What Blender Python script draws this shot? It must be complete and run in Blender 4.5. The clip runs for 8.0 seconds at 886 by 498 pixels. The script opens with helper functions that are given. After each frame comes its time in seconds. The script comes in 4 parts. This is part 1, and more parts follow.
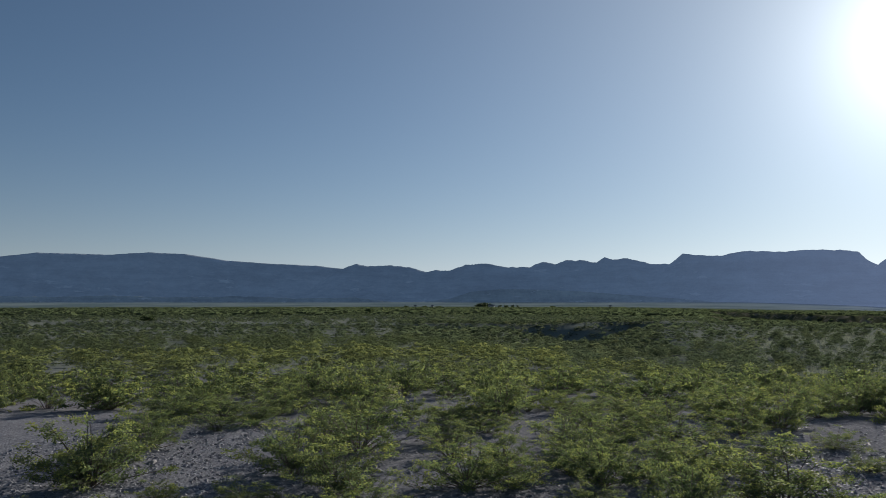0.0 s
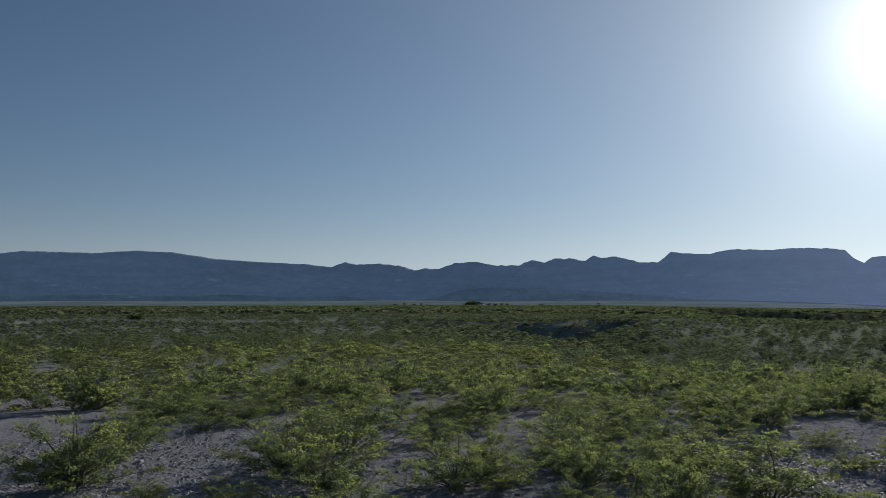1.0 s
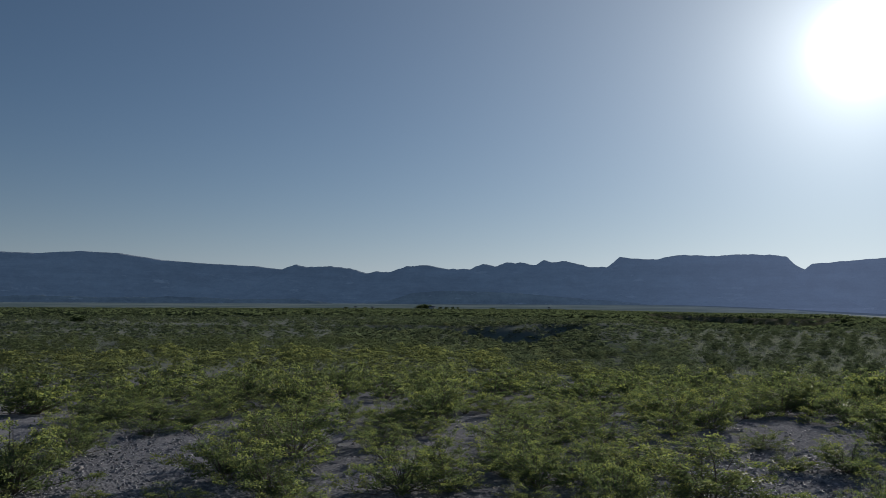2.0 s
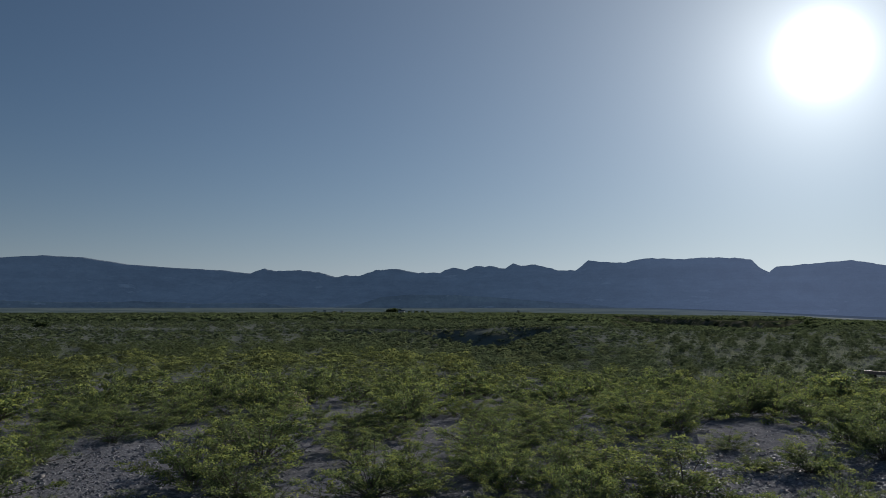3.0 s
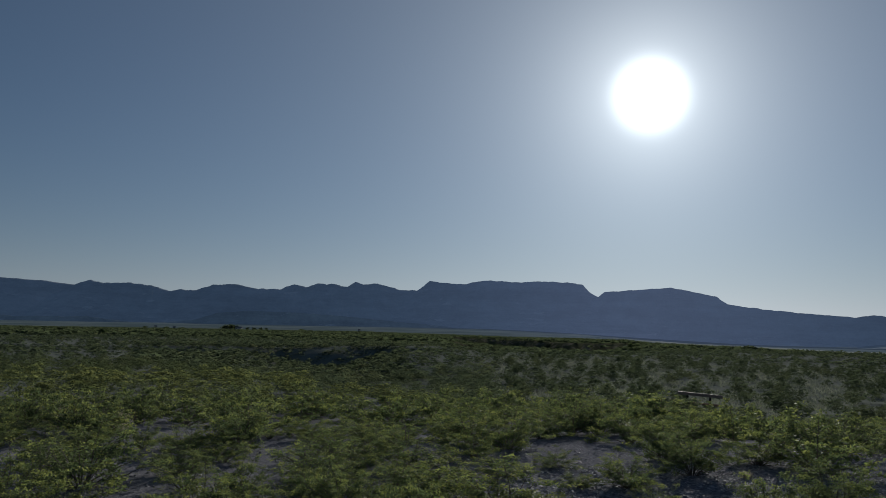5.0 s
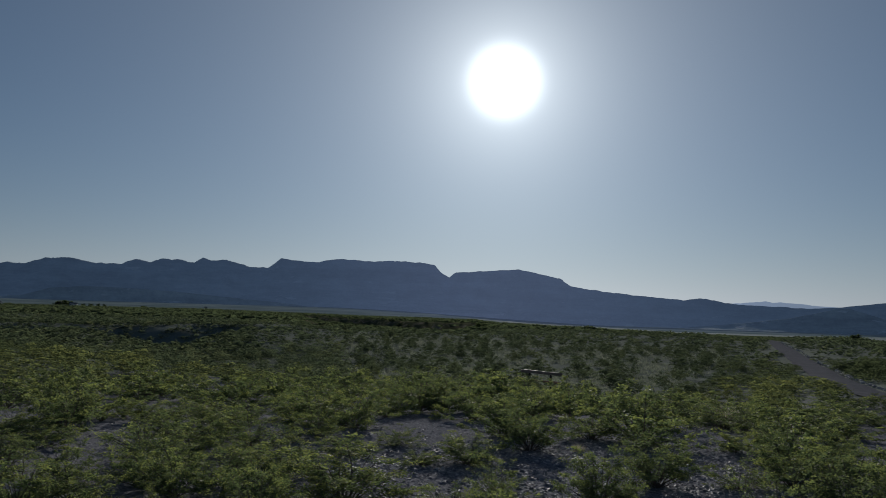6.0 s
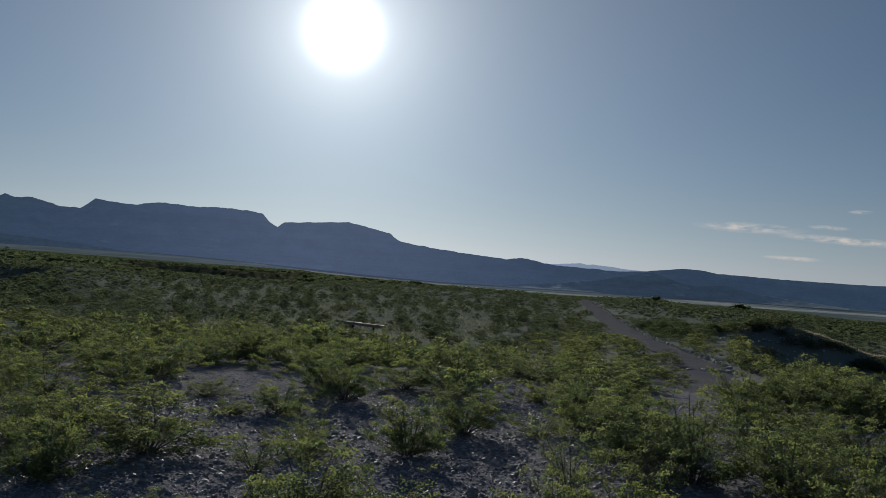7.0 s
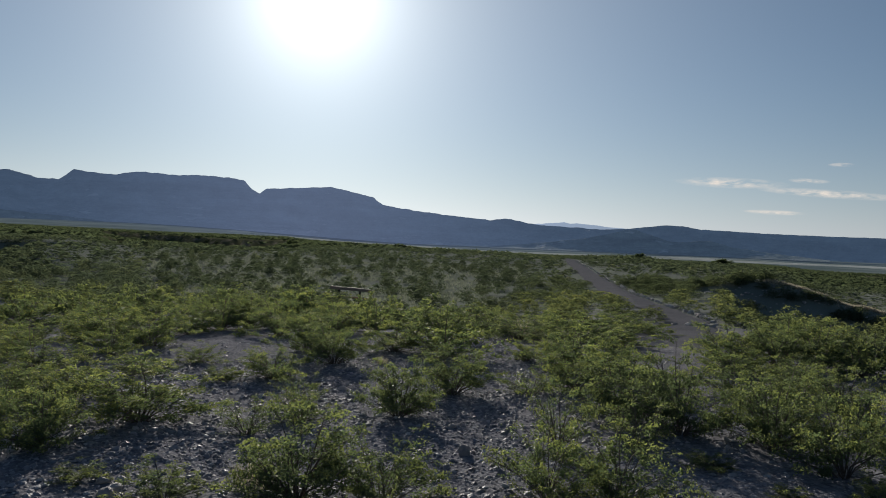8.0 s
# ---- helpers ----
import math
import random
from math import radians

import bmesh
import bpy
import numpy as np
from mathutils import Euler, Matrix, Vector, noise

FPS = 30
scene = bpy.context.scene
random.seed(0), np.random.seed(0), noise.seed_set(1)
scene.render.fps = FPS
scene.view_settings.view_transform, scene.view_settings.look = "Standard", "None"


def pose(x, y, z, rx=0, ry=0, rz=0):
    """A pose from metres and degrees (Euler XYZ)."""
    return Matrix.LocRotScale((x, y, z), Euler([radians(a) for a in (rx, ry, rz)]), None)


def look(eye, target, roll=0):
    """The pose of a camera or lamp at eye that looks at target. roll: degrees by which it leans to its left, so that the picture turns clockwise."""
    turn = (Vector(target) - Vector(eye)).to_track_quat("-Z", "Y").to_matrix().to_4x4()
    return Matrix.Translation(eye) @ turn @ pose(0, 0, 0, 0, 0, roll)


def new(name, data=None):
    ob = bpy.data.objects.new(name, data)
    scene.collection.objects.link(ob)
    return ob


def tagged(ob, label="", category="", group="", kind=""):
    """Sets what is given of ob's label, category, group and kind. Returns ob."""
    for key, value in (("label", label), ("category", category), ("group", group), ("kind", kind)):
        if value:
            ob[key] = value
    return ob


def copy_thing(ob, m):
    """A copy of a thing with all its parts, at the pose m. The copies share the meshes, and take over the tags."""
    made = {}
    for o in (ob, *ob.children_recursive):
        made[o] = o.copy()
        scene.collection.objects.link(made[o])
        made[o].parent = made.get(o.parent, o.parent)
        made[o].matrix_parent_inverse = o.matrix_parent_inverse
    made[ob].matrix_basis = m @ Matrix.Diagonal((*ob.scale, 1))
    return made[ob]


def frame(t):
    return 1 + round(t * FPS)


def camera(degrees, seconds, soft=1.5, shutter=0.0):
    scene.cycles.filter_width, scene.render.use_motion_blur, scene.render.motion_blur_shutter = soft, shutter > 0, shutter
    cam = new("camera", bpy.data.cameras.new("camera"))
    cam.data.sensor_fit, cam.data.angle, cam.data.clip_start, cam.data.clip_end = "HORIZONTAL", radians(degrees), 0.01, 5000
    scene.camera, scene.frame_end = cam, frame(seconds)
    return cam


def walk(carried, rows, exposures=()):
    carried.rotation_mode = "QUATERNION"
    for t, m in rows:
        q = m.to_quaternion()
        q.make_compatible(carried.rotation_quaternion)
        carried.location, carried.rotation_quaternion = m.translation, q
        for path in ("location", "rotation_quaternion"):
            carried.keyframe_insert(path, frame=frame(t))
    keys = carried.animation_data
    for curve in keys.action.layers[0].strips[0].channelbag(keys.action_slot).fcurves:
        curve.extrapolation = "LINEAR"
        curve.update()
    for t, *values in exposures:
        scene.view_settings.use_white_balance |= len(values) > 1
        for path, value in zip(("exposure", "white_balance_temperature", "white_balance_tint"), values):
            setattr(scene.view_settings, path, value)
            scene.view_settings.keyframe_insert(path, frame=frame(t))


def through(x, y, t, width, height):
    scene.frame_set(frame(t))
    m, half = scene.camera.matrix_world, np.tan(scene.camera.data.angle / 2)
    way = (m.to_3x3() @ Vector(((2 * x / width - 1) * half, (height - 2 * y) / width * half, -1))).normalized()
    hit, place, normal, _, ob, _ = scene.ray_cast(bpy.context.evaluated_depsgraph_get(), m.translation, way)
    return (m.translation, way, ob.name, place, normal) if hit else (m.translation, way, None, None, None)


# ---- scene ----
EYE = 1.6
# seconds, heading to the right, tilt up, lean to the left, then the eye's shift from its first place
ROWS = [
    (0, 0.00, 3.70, 0.00, 0.000, 0.000, -0.000),
    (0.5, 0.53, 3.56, -0.01, -0.001, 0.005, 0.001),
    (1, 0.76, 3.58, -0.05, 0.008, 0.007, 0.007),
    (1.5, 2.87, 3.73, 0.01, 0.022, -0.004, 0.013),
    (1.7, 3.48, 3.78, 0.12, 0.025, -0.002, 0.013),
    (2.8, 5.72, 3.94, 0.18, 0.035, 0.012, 0.013),
    (3, 6.27, 4.08, 0.03, 0.037, 0.015, 0.012),
    (3.5, 8.51, 5.08, 0.16, 0.044, 0.004, 0.017),
    (4, 11.95, 5.71, 0.36, 0.049, -0.041, 0.013),
    (4.2, 13.70, 5.54, 0.69, 0.048, -0.056, 0.011),
    (5.3, 19.17, 5.41, 1.03, 0.023, -0.085, 0.048),
    (5.5, 21.26, 5.20, 1.04, 0.042, -0.080, 0.050),
    (6, 27.49, 4.27, 1.63, 0.093, -0.058, 0.041),
    (6.5, 34.78, 2.68, 3.14, 0.145, -0.067, 0.025),
    (7, 39.48, 1.55, 3.68, 0.190, -0.068, 0.021),
    (7.5, 40.16, 1.37, 3.35, 0.187, -0.066, 0.018),
    (7.7, 40.60, 0.66, 3.09, 0.183, -0.061, 0.015),
    (8, 40.72, -1.02, 2.22, 0.177, -0.059, 0.012),
]


def stand(yaw, tilt, lean, x, y, z):
    a, b = radians(yaw), radians(tilt)
    eye = Vector((x, y, EYE + z))
    return look(eye, eye + Vector((math.sin(a) * math.cos(b), math.cos(a) * math.cos(b), math.sin(b))), lean)


cam = camera(56.81, 8.0, soft=0.7, shutter=0.12)
walk(cam, [(t, stand(*row)) for t, *row in ROWS],
     [(t, e, k, 9) for t, e, k in ((0.0, 0.38, 6500), (1.0, 0.24, 6480), (1.5, 0.1, 6450), (3.0, -0.13, 6400), (4.0, -0.34, 6350), (5.5, -0.5, 6300),
                                    (6.5, -0.4, 6350), (7.0, -0.26, 6450), (7.5, -0.14, 6500), (8.0, 0.2, 6700))])

# ---- light: a low morning sun in a hazy desert sky ----
SUN_AZ, SUN_EL = 31.55, 15.9
sun_way = Vector((math.sin(radians(SUN_AZ)) * math.cos(radians(SUN_EL)), math.cos(radians(SUN_AZ)) * math.cos(radians(SUN_EL)), math.sin(radians(SUN_EL))))
sun = new("sun", bpy.data.lights.new("sun", "SUN"))
sun.data.energy, sun.data.angle, sun.data.color = 4.25, radians(0.5), (1.0, 0.945, 0.87)
sun.matrix_world = look(sun_way * 60, (0, 0, 0))

world = bpy.data.worlds.new("sky")
scene.world = world
world.use_nodes = True
wn, wl = world.node_tree.nodes, world.node_tree.links
wn.clear()
sky = wn.new("ShaderNodeTexSky")
sky.sky_type, sky.sun_disc = "NISHITA", False
sky.sun_elevation, sky.sun_rotation = radians(SUN_EL), radians(SUN_AZ)
sky.altitude, sky.air_density, sky.dust_density, sky.ozone_density = 1500, 0.85, 0.16, 2.6
tc = wn.new("ShaderNodeTexCoord")
dot = wn.new("ShaderNodeVectorMath")
dot.operation = "DOT_PRODUCT"
dot.inputs[1].default_value = sun_way
wl.new(tc.outputs["Generated"], dot.inputs[0])


def wmath(op, a, b=None):
    n = wn.new("ShaderNodeMath")
    n.operation = op
    for k, v in enumerate((a, b)):
        if v is None:
            continue
        if isinstance(v, (int, float)):
            n.inputs[k].default_value = v
        else:
            wl.new(v, n.inputs[k])
    return n.outputs[0]


# the sun's disc, drawn wider for its glare, and the bright dust round it
angle = wmath("ARCCOSINE", wmath("MINIMUM", dot.outputs["Value"], 1.0))
deg = wmath("MULTIPLY", angle, 57.29578)
disc = wmath("MULTIPLY", wmath("POWER", 2.718, wmath("MULTIPLY", wmath("POWER", wmath("DIVIDE", deg, 2.05), 3.0), -1.0)), 2.0)
near = wmath("MULTIPLY", wmath("POWER", 2.718, wmath("DIVIDE", deg, -3.6)), 1.1)
wide = wmath("MULTIPLY", wmath("POWER", 2.718, wmath("DIVIDE", deg, -16.0)), 0.45)
glow = wmath("ADD", wmath("ADD", disc, near), wide)
bg = wn.new("ShaderNodeBackground")
bg.inputs["Strength"].default_value = 0.045


def wmix(fac, a, b, how="MIX"):
    n = wn.new("ShaderNodeMix")
    n.data_type, n.blend_type = "RGBA", how
    for k, v in ((0, fac), (6, a), (7, b)):
        if isinstance(v, bpy.types.NodeSocket):
            wl.new(v, n.inputs[k])
        else:
            n.inputs[k].default_value = v
    return n.outputs[2]


# thin whitish haze low over the horizon
up = wn.new("ShaderNodeSeparateXYZ")
wl.new(tc.outputs["Generated"], up.inputs[0])
haze = wmath("MULTIPLY", wmath("POWER", 2.718, wmath("DIVIDE", wmath("MAXIMUM", up.outputs["Z"], 0.0), -0.1)), 0.85)
grey = wn.new("ShaderNodeRGBToBW")
wl.new(sky.outputs["Color"], grey.inputs[0])
clear = wmix(1.0, sky.outputs["Color"], (0.94, 1.025, 1.03, 1), "MULTIPLY")
pale = wmix(1.0, grey.outputs[0], (0.98, 1.04, 1.22, 1), "MULTIPLY")
wl.new(wmix(haze, clear, pale), bg.inputs["Color"])
bg2 = wn.new("ShaderNodeBackground")
bg2.inputs["Color"].default_value = (0.965, 1.0, 0.985, 1)
wl.new(glow, bg2.inputs["Strength"])
both = wn.new("ShaderNodeAddShader")
wl.new(bg.outputs[0], both.inputs[0])
wl.new(bg2.outputs[0], both.inputs[1])
wout = wn.new("ShaderNodeOutputWorld")
wl.new(both.outputs[0], wout.inputs["Surface"])


# ---- materials ----
class Nodes:
    def __init__(self, name):
        self.mat = bpy.data.materials.new(name)
        self.mat.use_nodes = True
        self.n, self.l = self.mat.node_tree.nodes, self.mat.node_tree.links
        self.n.clear()
        self.out = self.n.new("ShaderNodeOutputMaterial")
        self.pos = self.n.new("ShaderNodeNewGeometry").outputs["Position"]

    def put(self, sock, v):
        if isinstance(v, bpy.types.NodeSocket):
            self.l.new(v, sock)
        elif isinstance(v, (tuple, list)) and len(v) == 3 and sock.type == "RGBA":
            sock.default_value = (*v, 1)
        else:
            sock.default_value = v

    def noise(self, scale, detail=4, rough=0.6, vec=None, out="Fac"):
        n = self.n.new("ShaderNodeTexNoise")
        n.inputs["Scale"].default_value, n.inputs["Detail"].default_value, n.inputs["Roughness"].default_value = scale, detail, rough
        self.l.new(vec or self.pos, n.inputs["Vector"])
        return n.outputs[out]

    def cells(self, scale, out="Color", feature="F1", vec=None):
        n = self.n.new("ShaderNodeTexVoronoi")
        n.feature = feature
        n.inputs["Scale"].default_value = scale
        self.l.new(vec or self.pos, n.inputs["Vector"])
        return n.outputs[out]

    def ramp(self, fac, *stops):
        n = self.n.new("ShaderNodeValToRGB")
        while len(n.color_ramp.elements) < len(stops):
            n.color_ramp.elements.new(0.5)
        for e, (p, c) in zip(n.color_ramp.elements, stops):
            e.position, e.color = p, (*c, 1)
        self.l.new(fac, n.inputs["Fac"])
        return n.outputs["Color"]

    def mix(self, fac, a, b, how="MIX"):
        n = self.n.new("ShaderNodeMix")
        n.data_type, n.blend_type = "RGBA", how
        self.put(n.inputs[0], fac), self.put(n.inputs[6], a), self.put(n.inputs[7], b)
        return n.outputs[2]

    def math(self, op, a, b=0.0):
        n = self.n.new("ShaderNodeMath")
        n.operation = op
        self.put(n.inputs[0], a), self.put(n.inputs[1], b)
        return n.outputs[0]

    def bump(self, h, dist, strength=1.0):
        n = self.n.new("ShaderNodeBump")
        n.inputs["Distance"].default_value, n.inputs["Strength"].default_value = dist, strength
        self.l.new(h, n.inputs["Height"])
        return n.outputs["Normal"]

    def scaled(self, x, y, z):
        n = self.n.new("ShaderNodeVectorMath")
        n.operation = "MULTIPLY"
        n.inputs[1].default_value = (x, y, z)
        self.l.new(self.pos, n.inputs[0])
        return n.outputs[0]

    def island(self):
        return self.n.new("ShaderNodeNewGeometry").outputs["Random Per Island"]

    def object_random(self):
        return self.n.new("ShaderNodeObjectInfo").outputs["Random"]

    def surface(self, color, rough=0.8, normal=None, spec=0.3, metal=0.0):
        b = self.n.new("ShaderNodeBsdfPrincipled")
        self.put(b.inputs["Base Color"], color), self.put(b.inputs["Roughness"], rough)
        self.put(b.inputs["Specular IOR Level"], spec), self.put(b.inputs["Metallic"], metal)
        if normal is not None:
            self.l.new(normal, b.inputs["Normal"])
        self.l.new(b.outputs[0], self.out.inputs["Surface"])
        return b


def leaf_material(name, dark, light, tip, bush_scale=0.45, gloss=0.028, spray=6.0, through=0.5):
    """Small resinous leaves: some gloss, yellow-green light through them, sprays and whole bushes of different tone."""
    m = Nodes(name)
    c = m.mix(m.island(), dark, light)
    tips = m.ramp(m.noise(spray, 2), (0.46, (0, 0, 0)), (0.66, (1, 1, 1)))
    bushes = m.ramp(m.noise(bush_scale, 3), (0.4, (0.1, 0.1, 0.1)), (0.62, (1, 1, 1)))
    c = m.mix(m.math("MULTIPLY", tips, bushes), c, tip)
    grey = tuple(0.6 * v + 0.4 * w for v, w in zip(dark, (0.10, 0.115, 0.08)))
    c = m.mix(m.ramp(m.object_random(), (0.5, (0, 0, 0)), (0.9, (0.75, 0.75, 0.75))), c, grey)
    d = m.n.new("ShaderNodeBsdfPrincipled")
    m.put(d.inputs["Base Color"], c)
    m.put(d.inputs["Roughness"], 0.5)
    m.put(d.inputs["Specular IOR Level"], gloss)
    t = m.n.new("ShaderNodeBsdfTranslucent")
    m.put(t.inputs["Color"], m.mix(1.0, c, (1.38, 1.46, 0.92), "MULTIPLY"))
    a = m.n.new("ShaderNodeMixShader")
    a.inputs[0].default_value = through
    m.l.new(d.outputs[0], a.inputs[1]), m.l.new(t.outputs[0], a.inputs[2])
    m.l.new(a.outputs[0], m.out.inputs["Surface"])
    return m.mat


LEAF = leaf_material("creosote leaf", (0.076, 0.1, 0.066), (0.108, 0.136, 0.084), (0.175, 0.188, 0.096), gloss=0.03, spray=8.0, through=0.58)
LEAF_YOUNG = leaf_material("young creosote leaf", (0.155, 0.176, 0.082), (0.192, 0.21, 0.094), (0.236, 0.24, 0.102), gloss=0.03, spray=8.0, through=0.6)
LEAF_FIELD = leaf_material("creosote leaf farther off", (0.07, 0.088, 0.064), (0.1, 0.116, 0.078), (0.165, 0.168, 0.094), 0.4, 0.0, 2.5, 0.52)
LEAF_FIELD_YOUNG_LIT = leaf_material("young creosote leaf farther off, lightened for sunlit tops", (0.132, 0.146, 0.08), (0.164, 0.174, 0.09), (0.2, 0.2, 0.098), 0.4, 0.0, 2.5, 0.55)
LEAF_GREY = leaf_material("far scrub leaf", (0.055, 0.073, 0.064), (0.104, 0.121, 0.096), (0.15, 0.157, 0.108), 0.12, 0.0, 0.8)
# darker copy of the far scrub leaf, for contrast at the plain's edge
LEAF_PLAIN = leaf_material("darkened scrub leaf of the far plain", (0.042, 0.057, 0.046), (0.08, 0.095, 0.068), (0.11, 0.118, 0.074), 0.12, 0.0, 0.8)
LEAF_DARK = leaf_material("tree leaf", (0.035, 0.05, 0.032), (0.06, 0.08, 0.045), (0.07, 0.08, 0.045))
LEAF_SILVER = leaf_material("grey sage leaf", (0.13, 0.15, 0.10), (0.2, 0.22, 0.15), (0.22, 0.22, 0.14))


def stem_material():
    m = Nodes("grey stem bark")
    m.surface(m.ramp(m.noise(60, 4), (0.3, (0.06, 0.05, 0.04)), (0.7, (0.17, 0.14, 0.12))), 0.85, m.bump(m.noise(180), 0.003))
    return m.mat


STEM = stem_material()


def straw_material(name, low, high):
    m = Nodes(name)
    c = m.mix(m.island(), low, high)
    d = m.n.new("ShaderNodeBsdfDiffuse")
    t = m.n.new("ShaderNodeBsdfTranslucent")
    a = m.n.new("ShaderNodeMixShader")
    a.inputs[0].default_value = 0.45
    m.put(d.inputs["Color"], c), m.put(t.inputs["Color"], c)
    m.l.new(d.outputs[0], a.inputs[1]), m.l.new(t.outputs[0], a.inputs[2])
    m.l.new(a.outputs[0], m.out.inputs["Surface"])
    return m.mat


STRAW = straw_material("dry straw", (0.36, 0.32, 0.24), (0.56, 0.51, 0.4))
FORB = straw_material("pale forbs", (0.15, 0.172, 0.13), (0.25, 0.27, 0.2))


def gravel_material():
    m = Nodes("desert gravel")
    big = m.noise(0.16, 5)
    mid = m.noise(1.7, 5)
    fine = m.noise(26, 6, 0.7)
    pebbles = m.cells(34, "Color")
    edge = m.cells(34, "Distance")
    stones = m.cells(11, "Color", vec=None)
    sand = m.ramp(mid, (0.3, (0.186, 0.188, 0.206)), (0.7, (0.296, 0.292, 0.305)))
    tone = m.mix(0.32, m.ramp(pebbles, (0.1, (0.085, 0.085, 0.095)), (0.5, (0.232, 0.229, 0.246)), (0.8, (0.339, 0.328, 0.339)), (0.97, (0.620, 0.620, 0.620))), sand)
    tone = m.mix(m.math("MULTIPLY", fine, 0.45), tone, m.ramp(stones, (0.2, (0.096, 0.094, 0.102)), (0.9, (0.305, 0.288, 0.288))))
    tone = m.mix(m.ramp(big, (0.45, (0, 0, 0)), (0.68, (0.5, 0.5, 0.5))), tone, (0.271, 0.251, 0.243))
    far = m.n.new("ShaderNodeVectorMath")
    far.operation = "LENGTH"
    m.l.new(m.scaled(1, 1, 0), far.inputs[0])
    out = m.math("MINIMUM", m.math("MAXIMUM", m.math("MULTIPLY", m.math("SUBTRACT", far.outputs["Value"], 18.0), 0.05), 0.0), 0.92)
    forbs = m.ramp(m.noise(0.9, 6, 0.7), (0.22, (0, 0, 0)), (0.44, (1, 1, 1)))
    tone = m.mix(m.math("MULTIPLY", forbs, out), tone, m.ramp(fine, (0.3, (0.17, 0.188, 0.15)), (0.7, (0.29, 0.305, 0.245))))
    h = m.math("ADD", m.math("MULTIPLY", edge, -1.1), m.math("MULTIPLY", fine, 0.6))
    m.surface(m.mix(1.0, tone, (0.85, 0.87, 0.9), "MULTIPLY"), 0.9, m.bump(h, 0.009, 0.8), 0.0)
    return m.mat


GRAVEL = gravel_material()


def haze_glow(m, strength, tint):
    """Blue morning haze put on the far backdrop as glow, brighter towards the sun."""
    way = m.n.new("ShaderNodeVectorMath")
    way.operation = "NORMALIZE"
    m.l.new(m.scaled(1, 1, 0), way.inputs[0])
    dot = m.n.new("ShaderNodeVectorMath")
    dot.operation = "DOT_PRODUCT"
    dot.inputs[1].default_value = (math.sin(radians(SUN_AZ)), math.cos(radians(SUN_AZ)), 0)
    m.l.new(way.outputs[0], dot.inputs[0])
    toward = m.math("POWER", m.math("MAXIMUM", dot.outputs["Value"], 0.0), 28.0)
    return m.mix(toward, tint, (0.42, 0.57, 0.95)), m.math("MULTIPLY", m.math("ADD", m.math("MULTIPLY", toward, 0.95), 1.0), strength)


def valley_material():
    """Plain far off: scrub from above, paler flats where the valley floor is bare."""
    m = Nodes("scrub plain and valley flats with haze glow")
    r = m.n.new("ShaderNodeVectorMath")
    r.operation = "LENGTH"
    m.l.new(m.scaled(1, 1, 0), r.inputs[0])
    bare = m.ramp(m.noise(0.02, 5), (0.35, (0.23, 0.2, 0.17)), (0.65, (0.33, 0.29, 0.23)))
    green = m.ramp(m.noise(0.05, 6), (0.3, (0.06, 0.07, 0.04)), (0.7, (0.12, 0.12, 0.07)))
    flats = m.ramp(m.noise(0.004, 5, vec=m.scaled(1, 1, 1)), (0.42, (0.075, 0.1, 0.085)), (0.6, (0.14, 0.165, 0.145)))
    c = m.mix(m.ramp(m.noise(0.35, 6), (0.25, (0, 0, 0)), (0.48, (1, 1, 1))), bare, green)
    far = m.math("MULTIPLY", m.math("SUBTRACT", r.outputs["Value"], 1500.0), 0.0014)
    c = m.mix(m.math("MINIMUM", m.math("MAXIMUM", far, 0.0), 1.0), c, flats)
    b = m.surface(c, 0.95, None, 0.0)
    # haze over the far ground, put in as glow that grows with distance
    tint, strength = haze_glow(m, 0.055, (0.36, 0.54, 0.85))
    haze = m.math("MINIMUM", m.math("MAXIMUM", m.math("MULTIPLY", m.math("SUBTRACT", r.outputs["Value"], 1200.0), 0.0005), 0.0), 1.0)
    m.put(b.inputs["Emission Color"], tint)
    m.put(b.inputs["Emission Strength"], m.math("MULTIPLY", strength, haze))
    return m.mat


VALLEY = valley_material()


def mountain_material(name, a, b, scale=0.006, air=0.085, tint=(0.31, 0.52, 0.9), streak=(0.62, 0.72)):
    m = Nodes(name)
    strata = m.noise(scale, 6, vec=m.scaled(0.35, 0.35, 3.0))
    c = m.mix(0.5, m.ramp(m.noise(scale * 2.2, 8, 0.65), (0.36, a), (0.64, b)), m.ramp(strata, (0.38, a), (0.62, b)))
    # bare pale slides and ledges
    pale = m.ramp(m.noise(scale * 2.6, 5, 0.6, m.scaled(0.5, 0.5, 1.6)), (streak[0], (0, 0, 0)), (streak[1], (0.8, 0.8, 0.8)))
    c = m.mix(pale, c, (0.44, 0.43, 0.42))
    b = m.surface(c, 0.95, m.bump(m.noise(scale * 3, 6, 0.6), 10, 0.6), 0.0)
    # haze of the air between, put on the rock as a blue glow
    tint, strength = haze_glow(m, air, tint)
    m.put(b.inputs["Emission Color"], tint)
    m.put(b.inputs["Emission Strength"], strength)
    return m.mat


# the blue-grey rock tones hold some haze, palest on the farthest ridge
ROCK_FAR = mountain_material("backlit mountain scrub and rock with haze glow", (0.09, 0.105, 0.12), (0.28, 0.3, 0.32))
ROCK_FOOT = mountain_material("foothill scrub with haze glow", (0.03, 0.045, 0.04), (0.26, 0.28, 0.25), 0.009, 0.07, streak=(0.6, 0.68))
ROCK_PALE = mountain_material("farthest ridge rock paled by haze glow", (0.3, 0.32, 0.35), (0.38, 0.4, 0.42), 0.006, 0.32, (0.6, 0.74, 0.95))


